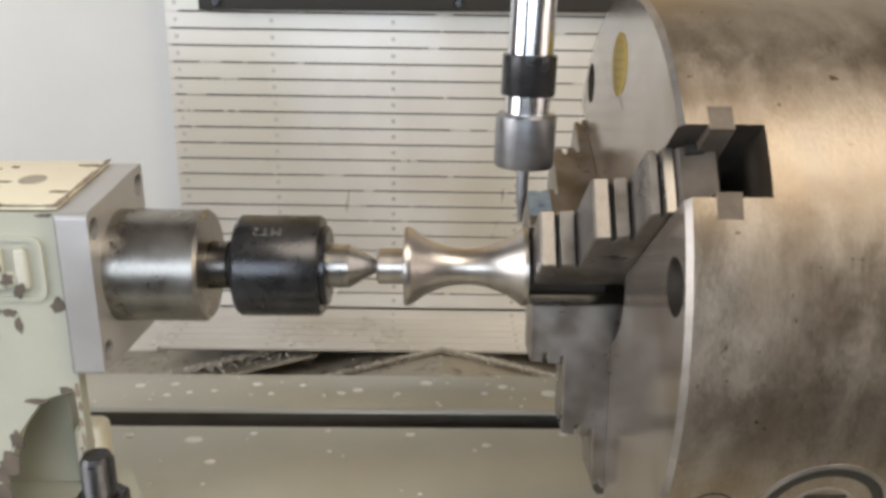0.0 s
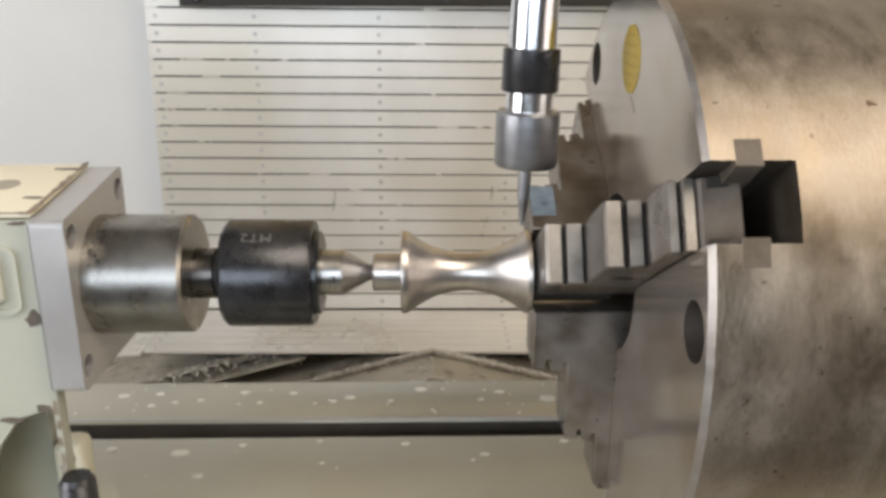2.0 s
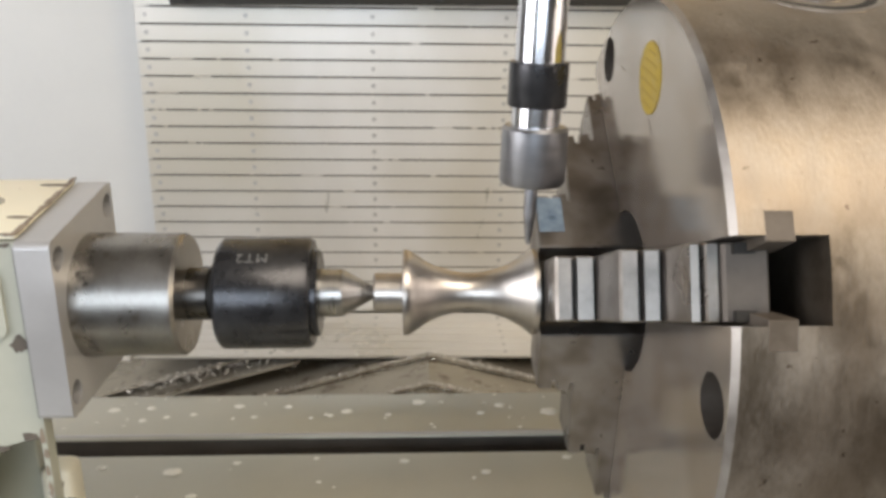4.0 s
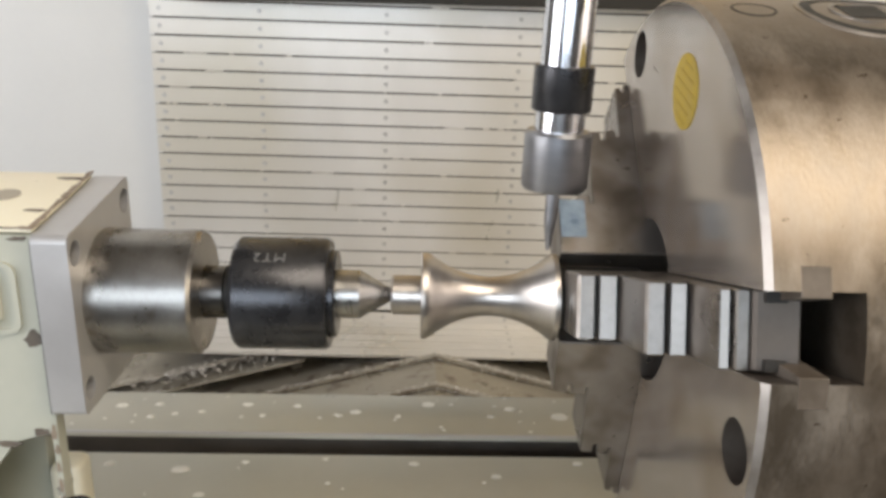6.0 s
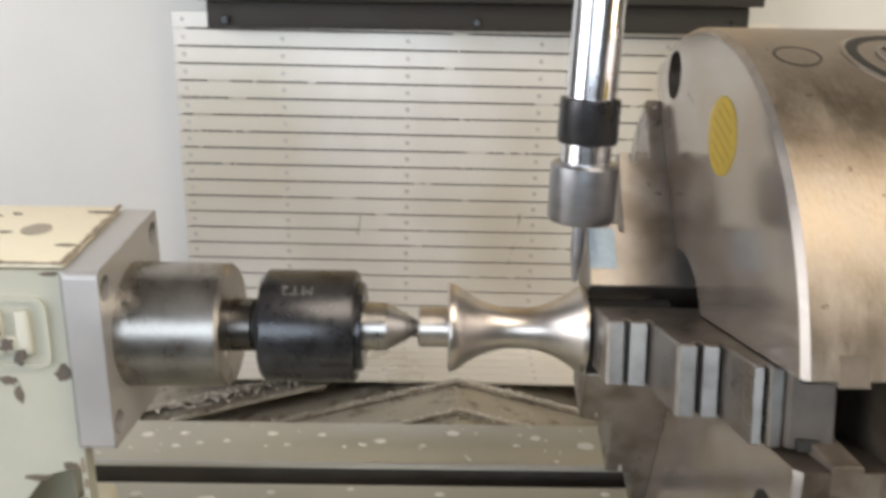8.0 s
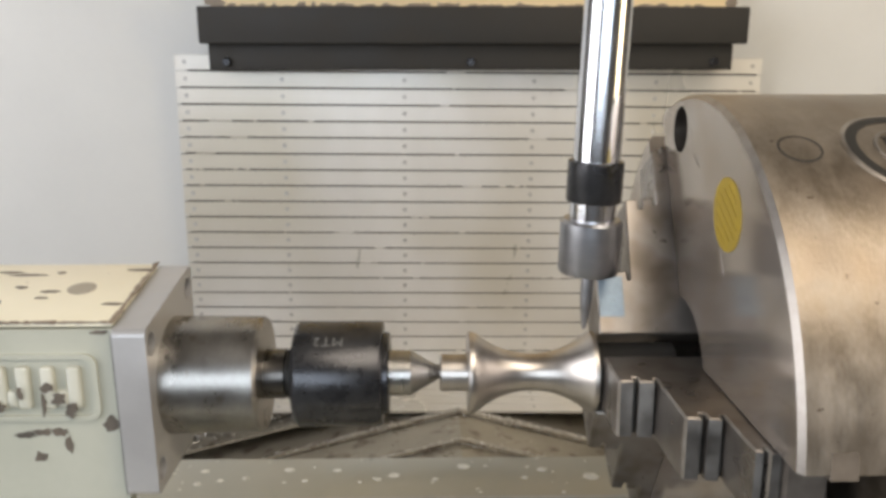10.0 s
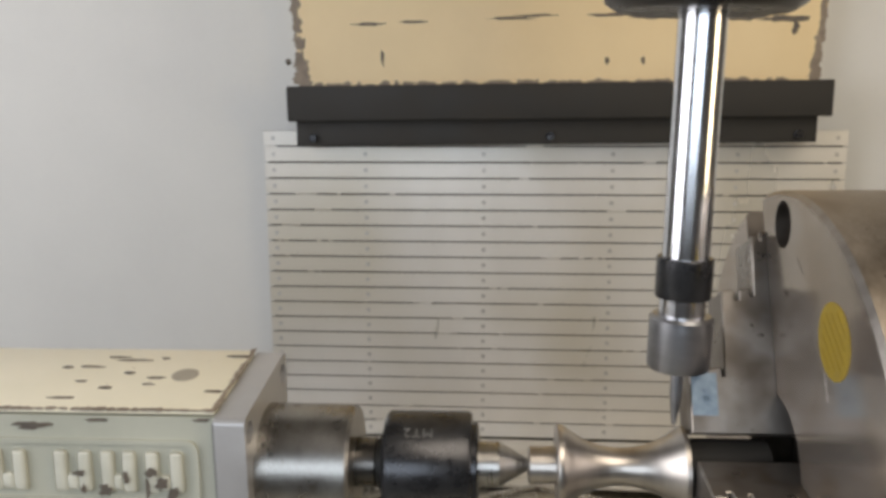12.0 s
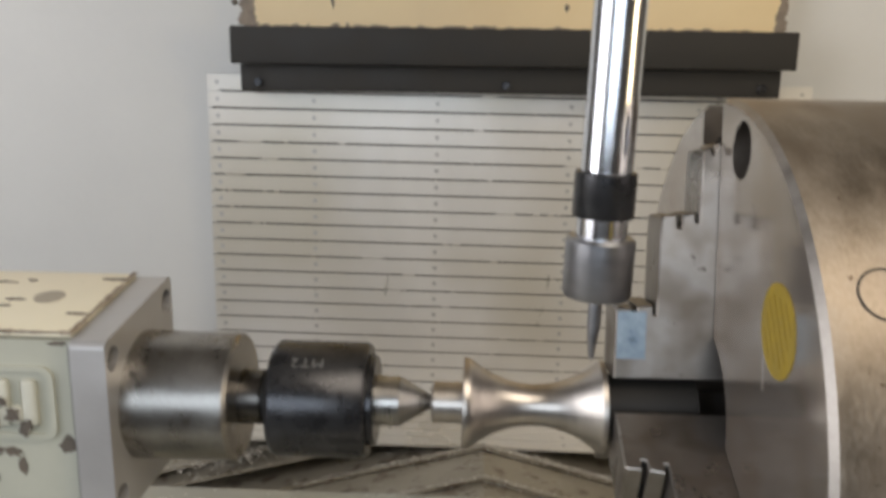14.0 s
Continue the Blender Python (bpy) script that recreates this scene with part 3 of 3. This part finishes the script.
    for u, v, a, b in ((-0.1440, 0.061, 0.0036, 0.004), (-0.1425, 0.066, 0.0024, 0.003), (-0.1455, 0.054, 0.002, 0.004)):
        part("paint_chip", blob(rng, lug_side, u, v, a, b), M_WORN, root, smooth=False)
    lets = lambda u, v, w: (u, -0.0313 - w, v)
    for u, v, a, b in ((-0.1535, 0.1680, 0.0026, 0.0026), (-0.1490, 0.1635, 0.0032, 0.0030), (-0.1448, 0.1590, 0.0026, 0.0036), (-0.1550, 0.1605, 0.0011, 0.0050), (-0.1730, 0.1600, 0.0030, 0.0026), (-0.1640, 0.1660, 0.0014, 0.0032), (-0.1835, 0.1670, 0.0030, 0.0014), (-0.1820, 0.1605, 0.0014, 0.0020)):
        part("paint_chip", blob(rng, lets, u, v, a, b), M_CHIP, root, smooth=False)
    # near-black disc fills the bolt hole in place of its shade
    plug = lathe([(-0.0290, 0.0078), (-0.0245, 0.0078)], "Z", 28)
    bmesh.ops.transform(plug, matrix=pose(-0.187, 0.0, 0.127) @ pose(0, 0, 0, 90, 0, 0) @ Matrix.Translation((0, 0, 0.0515)), verts=plug.verts[:])
    part("hole_dark_disc", plug, M_DARK, root)
    # square end plate with four counterbored screws
    hs = [(y, z, 0.0046) for y in (-0.0262, 0.0262) for z in (0.1300, 0.1835)]
    plate = prism(rounded(-0.0325, 0.0325, 0.1210, 0.1920, 0.0028), hs, lambda u, v, w: (-0.1258 + w, u, v), 0.0128)
    plate_ob = part("end_plate", rise(plate), M_PLATE, root, "bright square steel end plate")
    # near-black sheet stands in for the shaded gap behind the plate
    part("gap_sheet", box(-0.1264, -0.1257, -0.0318, 0.0300, 0.1218, 0.1900), M_DARK, root, smooth=False)
    bmesh_screw = lathe([(-0.1256, 0.0044), (-0.1165, 0.0044), (-0.1160, 0.0036)], "X", 24)
    for y, z, _ in hs:
        b = bmesh_screw.copy()
        bmesh.ops.translate(b, verts=b.verts[:], vec=(0, y, z))
        part("cap_screw", rise(b), M_BLACK, plate_ob)
    bmesh_screw.free()
    sl = lathe([(-0.1129, 0.0250), (-0.0755, 0.0248), (-0.0742, 0.0236), (-0.0740, 0.011)], "X", 80, (0, 0, AXIS))
    part("quill", sl, M_SLEEVE, root, "stained ground steel quill")
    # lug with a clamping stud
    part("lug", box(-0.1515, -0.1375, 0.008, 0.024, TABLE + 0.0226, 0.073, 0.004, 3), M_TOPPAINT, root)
    stud = thing("clamp_stud", "black clamping stud and nut on the tailstock foot", "stud", (-0.1195, -0.0365, TABLE + 0.0226))
    part("threaded_rod", lathe([(0.0, 0.0066)] + [(0.020 + 0.0008 * k, 0.0072 - 0.0006 * (k % 2)) for k in range(30)] + [(0.0452, 0.0056)], "Z", 24), M_BLACK, stud)
    part("washer", lathe([(0.0, 0.0135), (0.0135, 0.0135), (0.0140, 0.0130)], "Z", 32), M_BLACK, stud)
    nut = bmesh.new()
    bmesh.ops.create_cone(nut, cap_ends=True, segments=6, radius1=0.0120, radius2=0.0120, depth=0.0115, matrix=Matrix.Translation((0, 0, 0.0198)))
    bmesh.ops.bevel(nut, geom=nut.edges[:], offset=0.0007, segments=2, affect="EDGES")
    part("hex_nut", nut, M_BLACK, stud)
    return root


tailstock()


def live_centre():
    root = thing("live_centre", "black-bodied live centre with steel point in the tailstock quill", "live centre", (0, 0, AXIS))
    part("body", lathe([(-0.0612, 0.0195), (-0.0608, 0.0210), (-0.0592, 0.0224), (-0.0255, 0.0224), (-0.0240, 0.0214), (-0.0238, 0.016)], "X", 80), M_BLACK, root, "black oxide body")
    part("collar", lathe([(-0.0238, 0.0176), (-0.0218, 0.0176), (-0.0212, 0.0168), (-0.0212, 0.010)], "X", 64), M_BLACK, root)
    part("neck", lathe([(-0.0740, 0.0106), (-0.0655, 0.0106), (-0.0652, 0.0092)], "X", 48), M_DARKSTEEL, root)
    part("neck_ring", lathe([(-0.0651, 0.0098), (-0.0640, 0.0098), (-0.0638, 0.0112), (-0.0613, 0.0112), (-0.0612, 0.010)], "X", 48), M_DARK, root)
    part("point", lathe([(-0.0212, 0.0098), (-0.0122, 0.0097), (-0.0114, 0.0091), (0.0004, 0.0024), (0.0016, 0.0010)], "X", 64), M_STEEL, root, "bright steel point")
    # engraved size mark, upside down to the viewer
    c = bpy.data.curves.new("size_mark", "FONT")
    c.body, c.size, c.extrude, c.align_x, c.align_y = "MT2", 0.0062, 0.00012, "CENTER", "CENTER"
    c.space_character = 1.15
    tmp = new("tmp_mark", c)
    me = bpy.data.meshes.new_from_object(tmp.evaluated_get(bpy.context.evaluated_depsgraph_get()))
    bpy.data.objects.remove(tmp)
    me.materials.append(M_ENGRAVE)
    ob = new("size_mark", me)
    ob.parent = root
    ob["label"] = "MT2 engraved upside down"
    f = radians(58)
    ob.matrix_basis = Matrix.Translation((-0.0458, -0.02246 * math.cos(f), 0.02246 * math.sin(f))) @ pose(0, 0, 0, 90 - 58, 0, 0) @ pose(0, 0, 0, 0, 0, 180)
    return root


live_centre()


def workpiece():
    root = thing("workpiece", "bright turned steel spool between live centre and chuck", "workpiece", (0, 0, AXIS))
    r0, r1, xa, xb = 0.0176, 0.0080, 0.0150, 0.0640
    prof = [(0.0002, 0.0030), (0.0002, 0.0072), (0.0009, 0.0080), (0.0122, 0.0080), (0.0122, 0.0172), (0.0126, r0), (0.0142, r0)]
    h, half = r0 - r1, (xb - xa) / 2
    rad = (half * half + h * h) / (2 * h)
    for i in range(1, 40):
        x = xa + (xb - xa) * i / 40
        d = x - (xa + xb) / 2
        prof.append((x, r1 + rad - math.sqrt(rad * rad - d * d)))
    prof += [(0.0642, r0), (0.0660, r0), (0.0664, 0.0170)]
    part("spool", lathe(prof, "X", 96), M_SHINE, root, "freshly milled concave spool")
    # stub takes the darkness of the bore in its colour
    part("stub", lathe([(0.0664, 0.0125), (0.1000, 0.0125)], "X", 48), M_DARK, root)
    return root


spool = workpiece()


# ------------------------------------------------------------------ rotary chuck
def chuck():
    root = thing("chuck", "brown-stained three-jaw steel chuck with yellow face label", "chuck", (0, 0, AXIS))
    R, XF, XS, half, bore = 0.1178, 0.1035, 0.1305, 0.0124, 0.0330
    # front ring in three sectors, parted by the jaw slots
    def sector(k):
        a0 = 120 * k
        pts = []
        s_out, s_in = math.degrees(math.asin(half / R)), math.degrees(math.asin(half / bore))
        n = 40
        for i in range(n + 1):
            a = radians(a0 + s_out + (120 - 2 * s_out) * i / n)
            pts.append((R * math.cos(a), R * math.sin(a)))
        for i in range(11):
            a = radians(a0 + 120 - s_in - (120 - 2 * s_in) * i / 10)
            pts.append((bore * math.cos(a), bore * math.sin(a)))
        ha = radians(a0 + 100)
        hole = (0.104 * math.cos(ha), 0.104 * math.sin(ha), 0.0098)
        bm = prism(pts, [hole], lambda u, v, w: (XF + w, -u, v), XS - XF)
        rim = [e for e in bm.edges if all(abs(v.co.x - XF) < 1e-6 and abs(math.hypot(v.co.y, v.co.z) - R) < 1e-5 for v in e.verts)]
        return bm, rim, hole

    for k in range(3):
        bm, rim, hole = sector(k)
        bmesh.ops.bevel(bm, geom=rim, offset=0.0019, segments=1, affect="EDGES")
        me = finish(bm, "front_sector", M_FACE, True, 30)
        me.materials.append(M_CHUCK)
        me.materials.append(M_EDGE)
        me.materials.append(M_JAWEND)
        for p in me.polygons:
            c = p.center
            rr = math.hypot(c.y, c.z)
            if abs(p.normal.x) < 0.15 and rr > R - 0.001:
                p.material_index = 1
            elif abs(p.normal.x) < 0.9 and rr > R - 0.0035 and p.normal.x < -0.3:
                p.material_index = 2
            elif abs(p.normal.x) < 0.15:      # walls of slots and holes, coloured dark against the lamp's reflection
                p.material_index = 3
        ob = new("front_sector", me)
        ob.parent = root
        ob["label"] = "ground steel face with stained rim"
        screw = lathe([(XF + 0.0205, 0.0), (XF + 0.0205, 0.0040), (XF + 0.0150, 0.0043), (XF + 0.0150, 0.0074), (XF + 0.0162, 0.0082), (XF + 0.0225, 0.0084), (XF + 0.0230, 0.0097)], "X", 24, (0, -hole[0], hole[1]))
        part("face_screw", screw, M_NUT, ob)
    part("back_body", lathe([(XS, 0.0340), (XS, R), (0.1960, R), (0.1985, R - 0.003), (0.1985, 0.034)], "X", 134), M_CHUCK, root, "brown-stained steel rim")
    # near-black disc puts the bore's shade into colour
    part("bore_floor", lathe([(0.1225, 0.0328), (0.1300, 0.0339)], "X", 48), M_DARK, root)
    # pinion sockets on the rim and filled holes near the face
    for k in range(3):
        turn = pose(0, 0, 0, -(60 + 120 * k), 0, 0)
        def on_rim(bm, x, name, mat):
            for v in bm.verts:        # follow the round of the rim
                v.co.z += math.sqrt(R * R - v.co.y ** 2) - R
            bmesh.ops.transform(bm, matrix=turn @ pose(x, 0, 0) @ pose(0, 0, 0, 90, 0, 0), verts=bm.verts[:])
            return part(name, bm, mat, root)

        def ring(prof, ns=48):
            bm = bmesh.new()
            rr = [[bm.verts.new((q * math.cos(2 * math.pi * i / ns), q * math.sin(2 * math.pi * i / ns), w)) for i in range(ns)] for q, w in prof]
            for a, b in zip(rr, rr[1:]):
                for i in range(ns):
                    bm.faces.new((a[i], a[(i + 1) % ns], b[(i + 1) % ns], b[i]))
            return bm

        on_rim(ring(((0.0222, R - 0.004), (0.0222, R + 0.0002), (0.0216, R + 0.0005), (0.0206, R + 0.0005), (0.0204, R - 0.004))), 0.158, "socket_lip", M_EDGE)
        # groove and square hole are uncut near-black solids, shade given by colour
        on_rim(ring(((0.0204, R - 0.004), (0.0204, R + 0.00025), (0.0168, R + 0.00025), (0.0168, R - 0.004))), 0.158, "socket_groove", M_DARK)
        on_rim(ring(((0.0112, R - 0.004), (0.0112, R + 0.0005), (0.0106, R + 0.0006), (0.0100, R + 0.0004), (0.0100, R - 0.004))), 0.158, "socket_rim", M_EDGE)
        on_rim(box(-0.0068, 0.0068, -0.0068, 0.0068, R - 0.006, R + 0.0004), 0.158, "square_hole", M_DARK)
        on_rim(ring(((0.0075, R - 0.004), (0.0075, R + 0.0001), (0.0068, R + 0.0002), (0.0068, R - 0.004))), 0.121, "plug_ring", M_DARK)
    # jaws
    outl = [(0.0680, 0.0140), (0.0680, 0.0395), (0.0690, 0.0405), (0.0738, 0.0406), (0.0741, 0.0365), (0.0757, 0.0365), (0.0760, 0.0410), (0.0815, 0.0418), (0.0818, 0.0380), (0.0828, 0.0380),
            (0.0832, 0.0735), (0.0840, 0.0746), (0.0888, 0.0750), (0.0891, 0.0705), (0.0908, 0.0705), (0.0911, 0.0752), (0.0955, 0.0760), (0.0958, 0.0725), (0.0970, 0.0725),
            (0.0974, 0.0975), (0.0980, 0.0990), (0.1003, 0.0996), (0.1006, 0.0972), (0.1014, 0.0972), (0.1017, 0.1004), (0.1022, 0.1012), (0.1052, 0.1014), (0.1056, 0.1000), (0.1075, 0.1020), (0.1184, 0.1046), (0.1190, 0.1040), (0.1190, 0.0140)]
    for k in range(3):
        turn = pose(0, 0, 0, -120 * k, 0, 0)
        bm = prism(outl, [], lambda u, v, w: (u, -v, -0.0118 + w), 0.0236)
        sharp = [e for e in bm.edges if len(e.link_faces) == 2 and e.calc_face_angle(0) > 0.5 and all(abs(abs(v.co.z) - 0.0118) < 1e-5 for v in e.verts) and e.verts[0].co.z * e.verts[1].co.z > 0]
        bmesh.ops.bevel(bm, geom=sharp, offset=0.0006, segments=1, affect="EDGES")
        bmesh.ops.transform(bm, matrix=turn, verts=bm.verts[:])
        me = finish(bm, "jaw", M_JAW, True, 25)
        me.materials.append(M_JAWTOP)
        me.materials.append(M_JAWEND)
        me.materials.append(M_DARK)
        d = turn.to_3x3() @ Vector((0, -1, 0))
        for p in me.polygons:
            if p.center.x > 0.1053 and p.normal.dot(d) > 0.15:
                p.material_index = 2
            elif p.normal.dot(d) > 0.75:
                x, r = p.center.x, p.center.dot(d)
                # grooves between the teeth get their shade as near-black colour
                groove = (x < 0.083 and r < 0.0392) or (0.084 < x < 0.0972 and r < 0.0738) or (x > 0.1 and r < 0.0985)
                # second jaw's last step is coloured dark to hold a highlight down
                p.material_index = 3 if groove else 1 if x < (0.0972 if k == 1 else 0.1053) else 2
        ob = new("jaw", me)
        ob.parent = root
        ob["label"] = "stepped steel jaw with bright worn steps"
        if k == 1:
            # thin patch whose blue colour stands in for a reflection
            b = box(0.0686, 0.0792, -0.0392, -0.0215, -0.01205, -0.0119, 0.00005, 1)
            bmesh.ops.transform(b, matrix=turn, verts=b.verts[:])
            part("blue_gleam_flat", b, M_BLUEGLEAM, ob, "pale blue reflection painted on the jaw's first step")
        for s in (-1, 1):
            b = box(0.1128, 0.1212, -0.1178, -0.0900, -0.0044, 0.0044, 0.0002, 1)
            bmesh.ops.transform(b, matrix=turn @ pose(0, 0, 0, s * 7.3, 0, 0), verts=b.verts[:])
            part("guide_tongue", b, M_TONGUE, ob)
            # notch is a near-black block, its shade put into the colour
            b = box(0.1090, 0.1150, -0.1046, -0.1000, s * 0.0098 - 0.0016, s * 0.0098 + 0.0016)
            bmesh.ops.transform(b, matrix=turn, verts=b.verts[:])
            part("notch", b, M_DARK, ob)
    # bright scratches on the face
    for r0, a0, span, w in ((0.0705, 50, 8, 0.00022), (0.090, 84, 5, 0.00015)):
        bm = bmesh.new()
        ring = []
        for i in range(9):
            a = radians(a0 + span * i / 8)
            rr = r0 + 0.004 * i / 8
            ww = w * math.sin(math.pi * (i + 0.5) / 9)
            ring.append([bm.verts.new((x, -(rr + q) * math.cos(a), (rr + q) * math.sin(a))) for q, x in ((-ww, XF - 0.0001), (0, XF - 0.00025), (ww, XF - 0.0001))])
        for p, q in zip(ring, ring[1:]):
            for k in range(2):
                bm.faces.new((p[k], p[k + 1], q[k + 1], q[k]))
        part("scratch", bm, M_EDGE, root)
    # label on the face
    lab = prism([(0.0132 * math.cos(2 * math.pi * i / 40), 0.0142 * math.sin(2 * math.pi * i / 40)) for i in range(40)], [], lambda u, v, w: (XF - w, u, v), 0.0003)
    place = pose(0, 0, 0, -60, 0, 0) @ Matrix.Translation((0, -0.0885, 0))
    bmesh.ops.transform(lab, matrix=place, verts=lab.verts[:])
    lab_ob = part("label_sticker", lab, M_LABEL, root, "round yellow sticker with faint print")
    for i in range(6):
        w = (0.005, 0.008, 0.011, 0.011, 0.008, 0.005)[i]
        b = box(XF - 0.00045, XF - 0.00031, -0.0098 + 0.0038 * i, -0.0088 + 0.0038 * i, -w, w)
        bmesh.ops.transform(b, matrix=place, verts=b.verts[:])
        part("print_bar", b, M_LABELINK, lab_ob)
    return root


chuck_ob = chuck()


def rotary_head():
    root = thing("rotary_head", "grey-green rotary table body carrying the chuck", "rotary table")
    part("housing", box(0.215, 0.42, -0.10, 0.14, TABLE + 0.0205, 0.245, 0.01, 3), M_GREEN, root)
    part("faceplate", lathe([(0.1986, 0.070), (0.2155, 0.070)], "X", 64, (0, 0, AXIS)), M_EDGE, root)
    part("foot", box(0.205, 0.44, -0.12, 0.15, TABLE, TABLE + 0.02, 0.003), M_GREEN, root)


rotary_head()


# ------------------------------------------------------------------ spindle and cutter
def cutter():
    root = thing("milling_tool", "polished collet chuck shank with slim steel end mill", "milling tool", (0.0615, 0.0, 0.1795))
    part("end_mill", lathe([(0.0, 0.0004), (0.0012, 0.0010), (0.010, 0.0021), (0.0135, 0.0025), (0.0265, 0.0026)], "Z", 24), M_NUT, root, "slim tapered end mill")
    nut = lathe([(0.0255, 0.004), (0.0255, 0.0120), (0.0268, 0.0128), (0.0470, 0.0128), (0.0482, 0.0117), (0.0482, 0.008)], "Z", 64)
    part("collet_nut", nut, M_NUT, root, "grey steel collet nut")
    part("collar", lathe([(0.0478, 0.0094), (0.0560, 0.0094)], "Z", 64), M_CHROME, root)
    part("black_sleeve", lathe([(0.0556, 0.0092), (0.0556, 0.0109), (0.0562, 0.0113), (0.0718, 0.0113), (0.0724, 0.0108), (0.0724, 0.008)], "Z", 64), M_BLACK, root, "black sleeve on the shank")
    part("shank", lathe([(0.0720, 0.0094), (0.172, 0.0094)], "Z", 64), M_CHROME, root, "polished straight shank")
    part("holder", lathe([(0.1685, 0.020), (0.1685, 0.0330), (0.1715, 0.0375), (0.177, 0.0390), (0.225, 0.0390)], "Z", 64), M_BLACK, root, "black tool holder")
    return root


tool = cutter()


def spindle_head():
    root = thing("spindle_head", "cream-painted milling head over the work", "milling head")
    part("nose", lathe([(0.4050, 0.050), (0.4055, 0.058), (0.4600, 0.060), (0.6300, 0.060)], "Z", 64, (0.0675, 0, 0)), M_PLATE, root)
    part("casting", box(-0.05, 0.17, -0.10, 0.6995, 0.6305, 0.95, 0.02, 3), M_CREAM, root)


spindle_head()


def motions():
    for ob in (chuck_ob, spool):
        walk(ob, [(t, pose(0, 0, AXIS, -a, 0, 0)) for t, a in TURNS])
    walk(tool, [(0.0, pose(0.0627, 0, 0.1803, 0, 1.6, 0)), (5.0, pose(0.0623, 0, 0.1800, 0, 1.6, 0)), (8.0, pose(0.0617, 0, 0.1797, 0, 1.6, 0)), (11.0, pose(0.0614, 0, 0.1795, 0, 1.6, 0)), (14.0, pose(0.0606, 0, 0.1790, 0, 1.6, 0))])


motions()
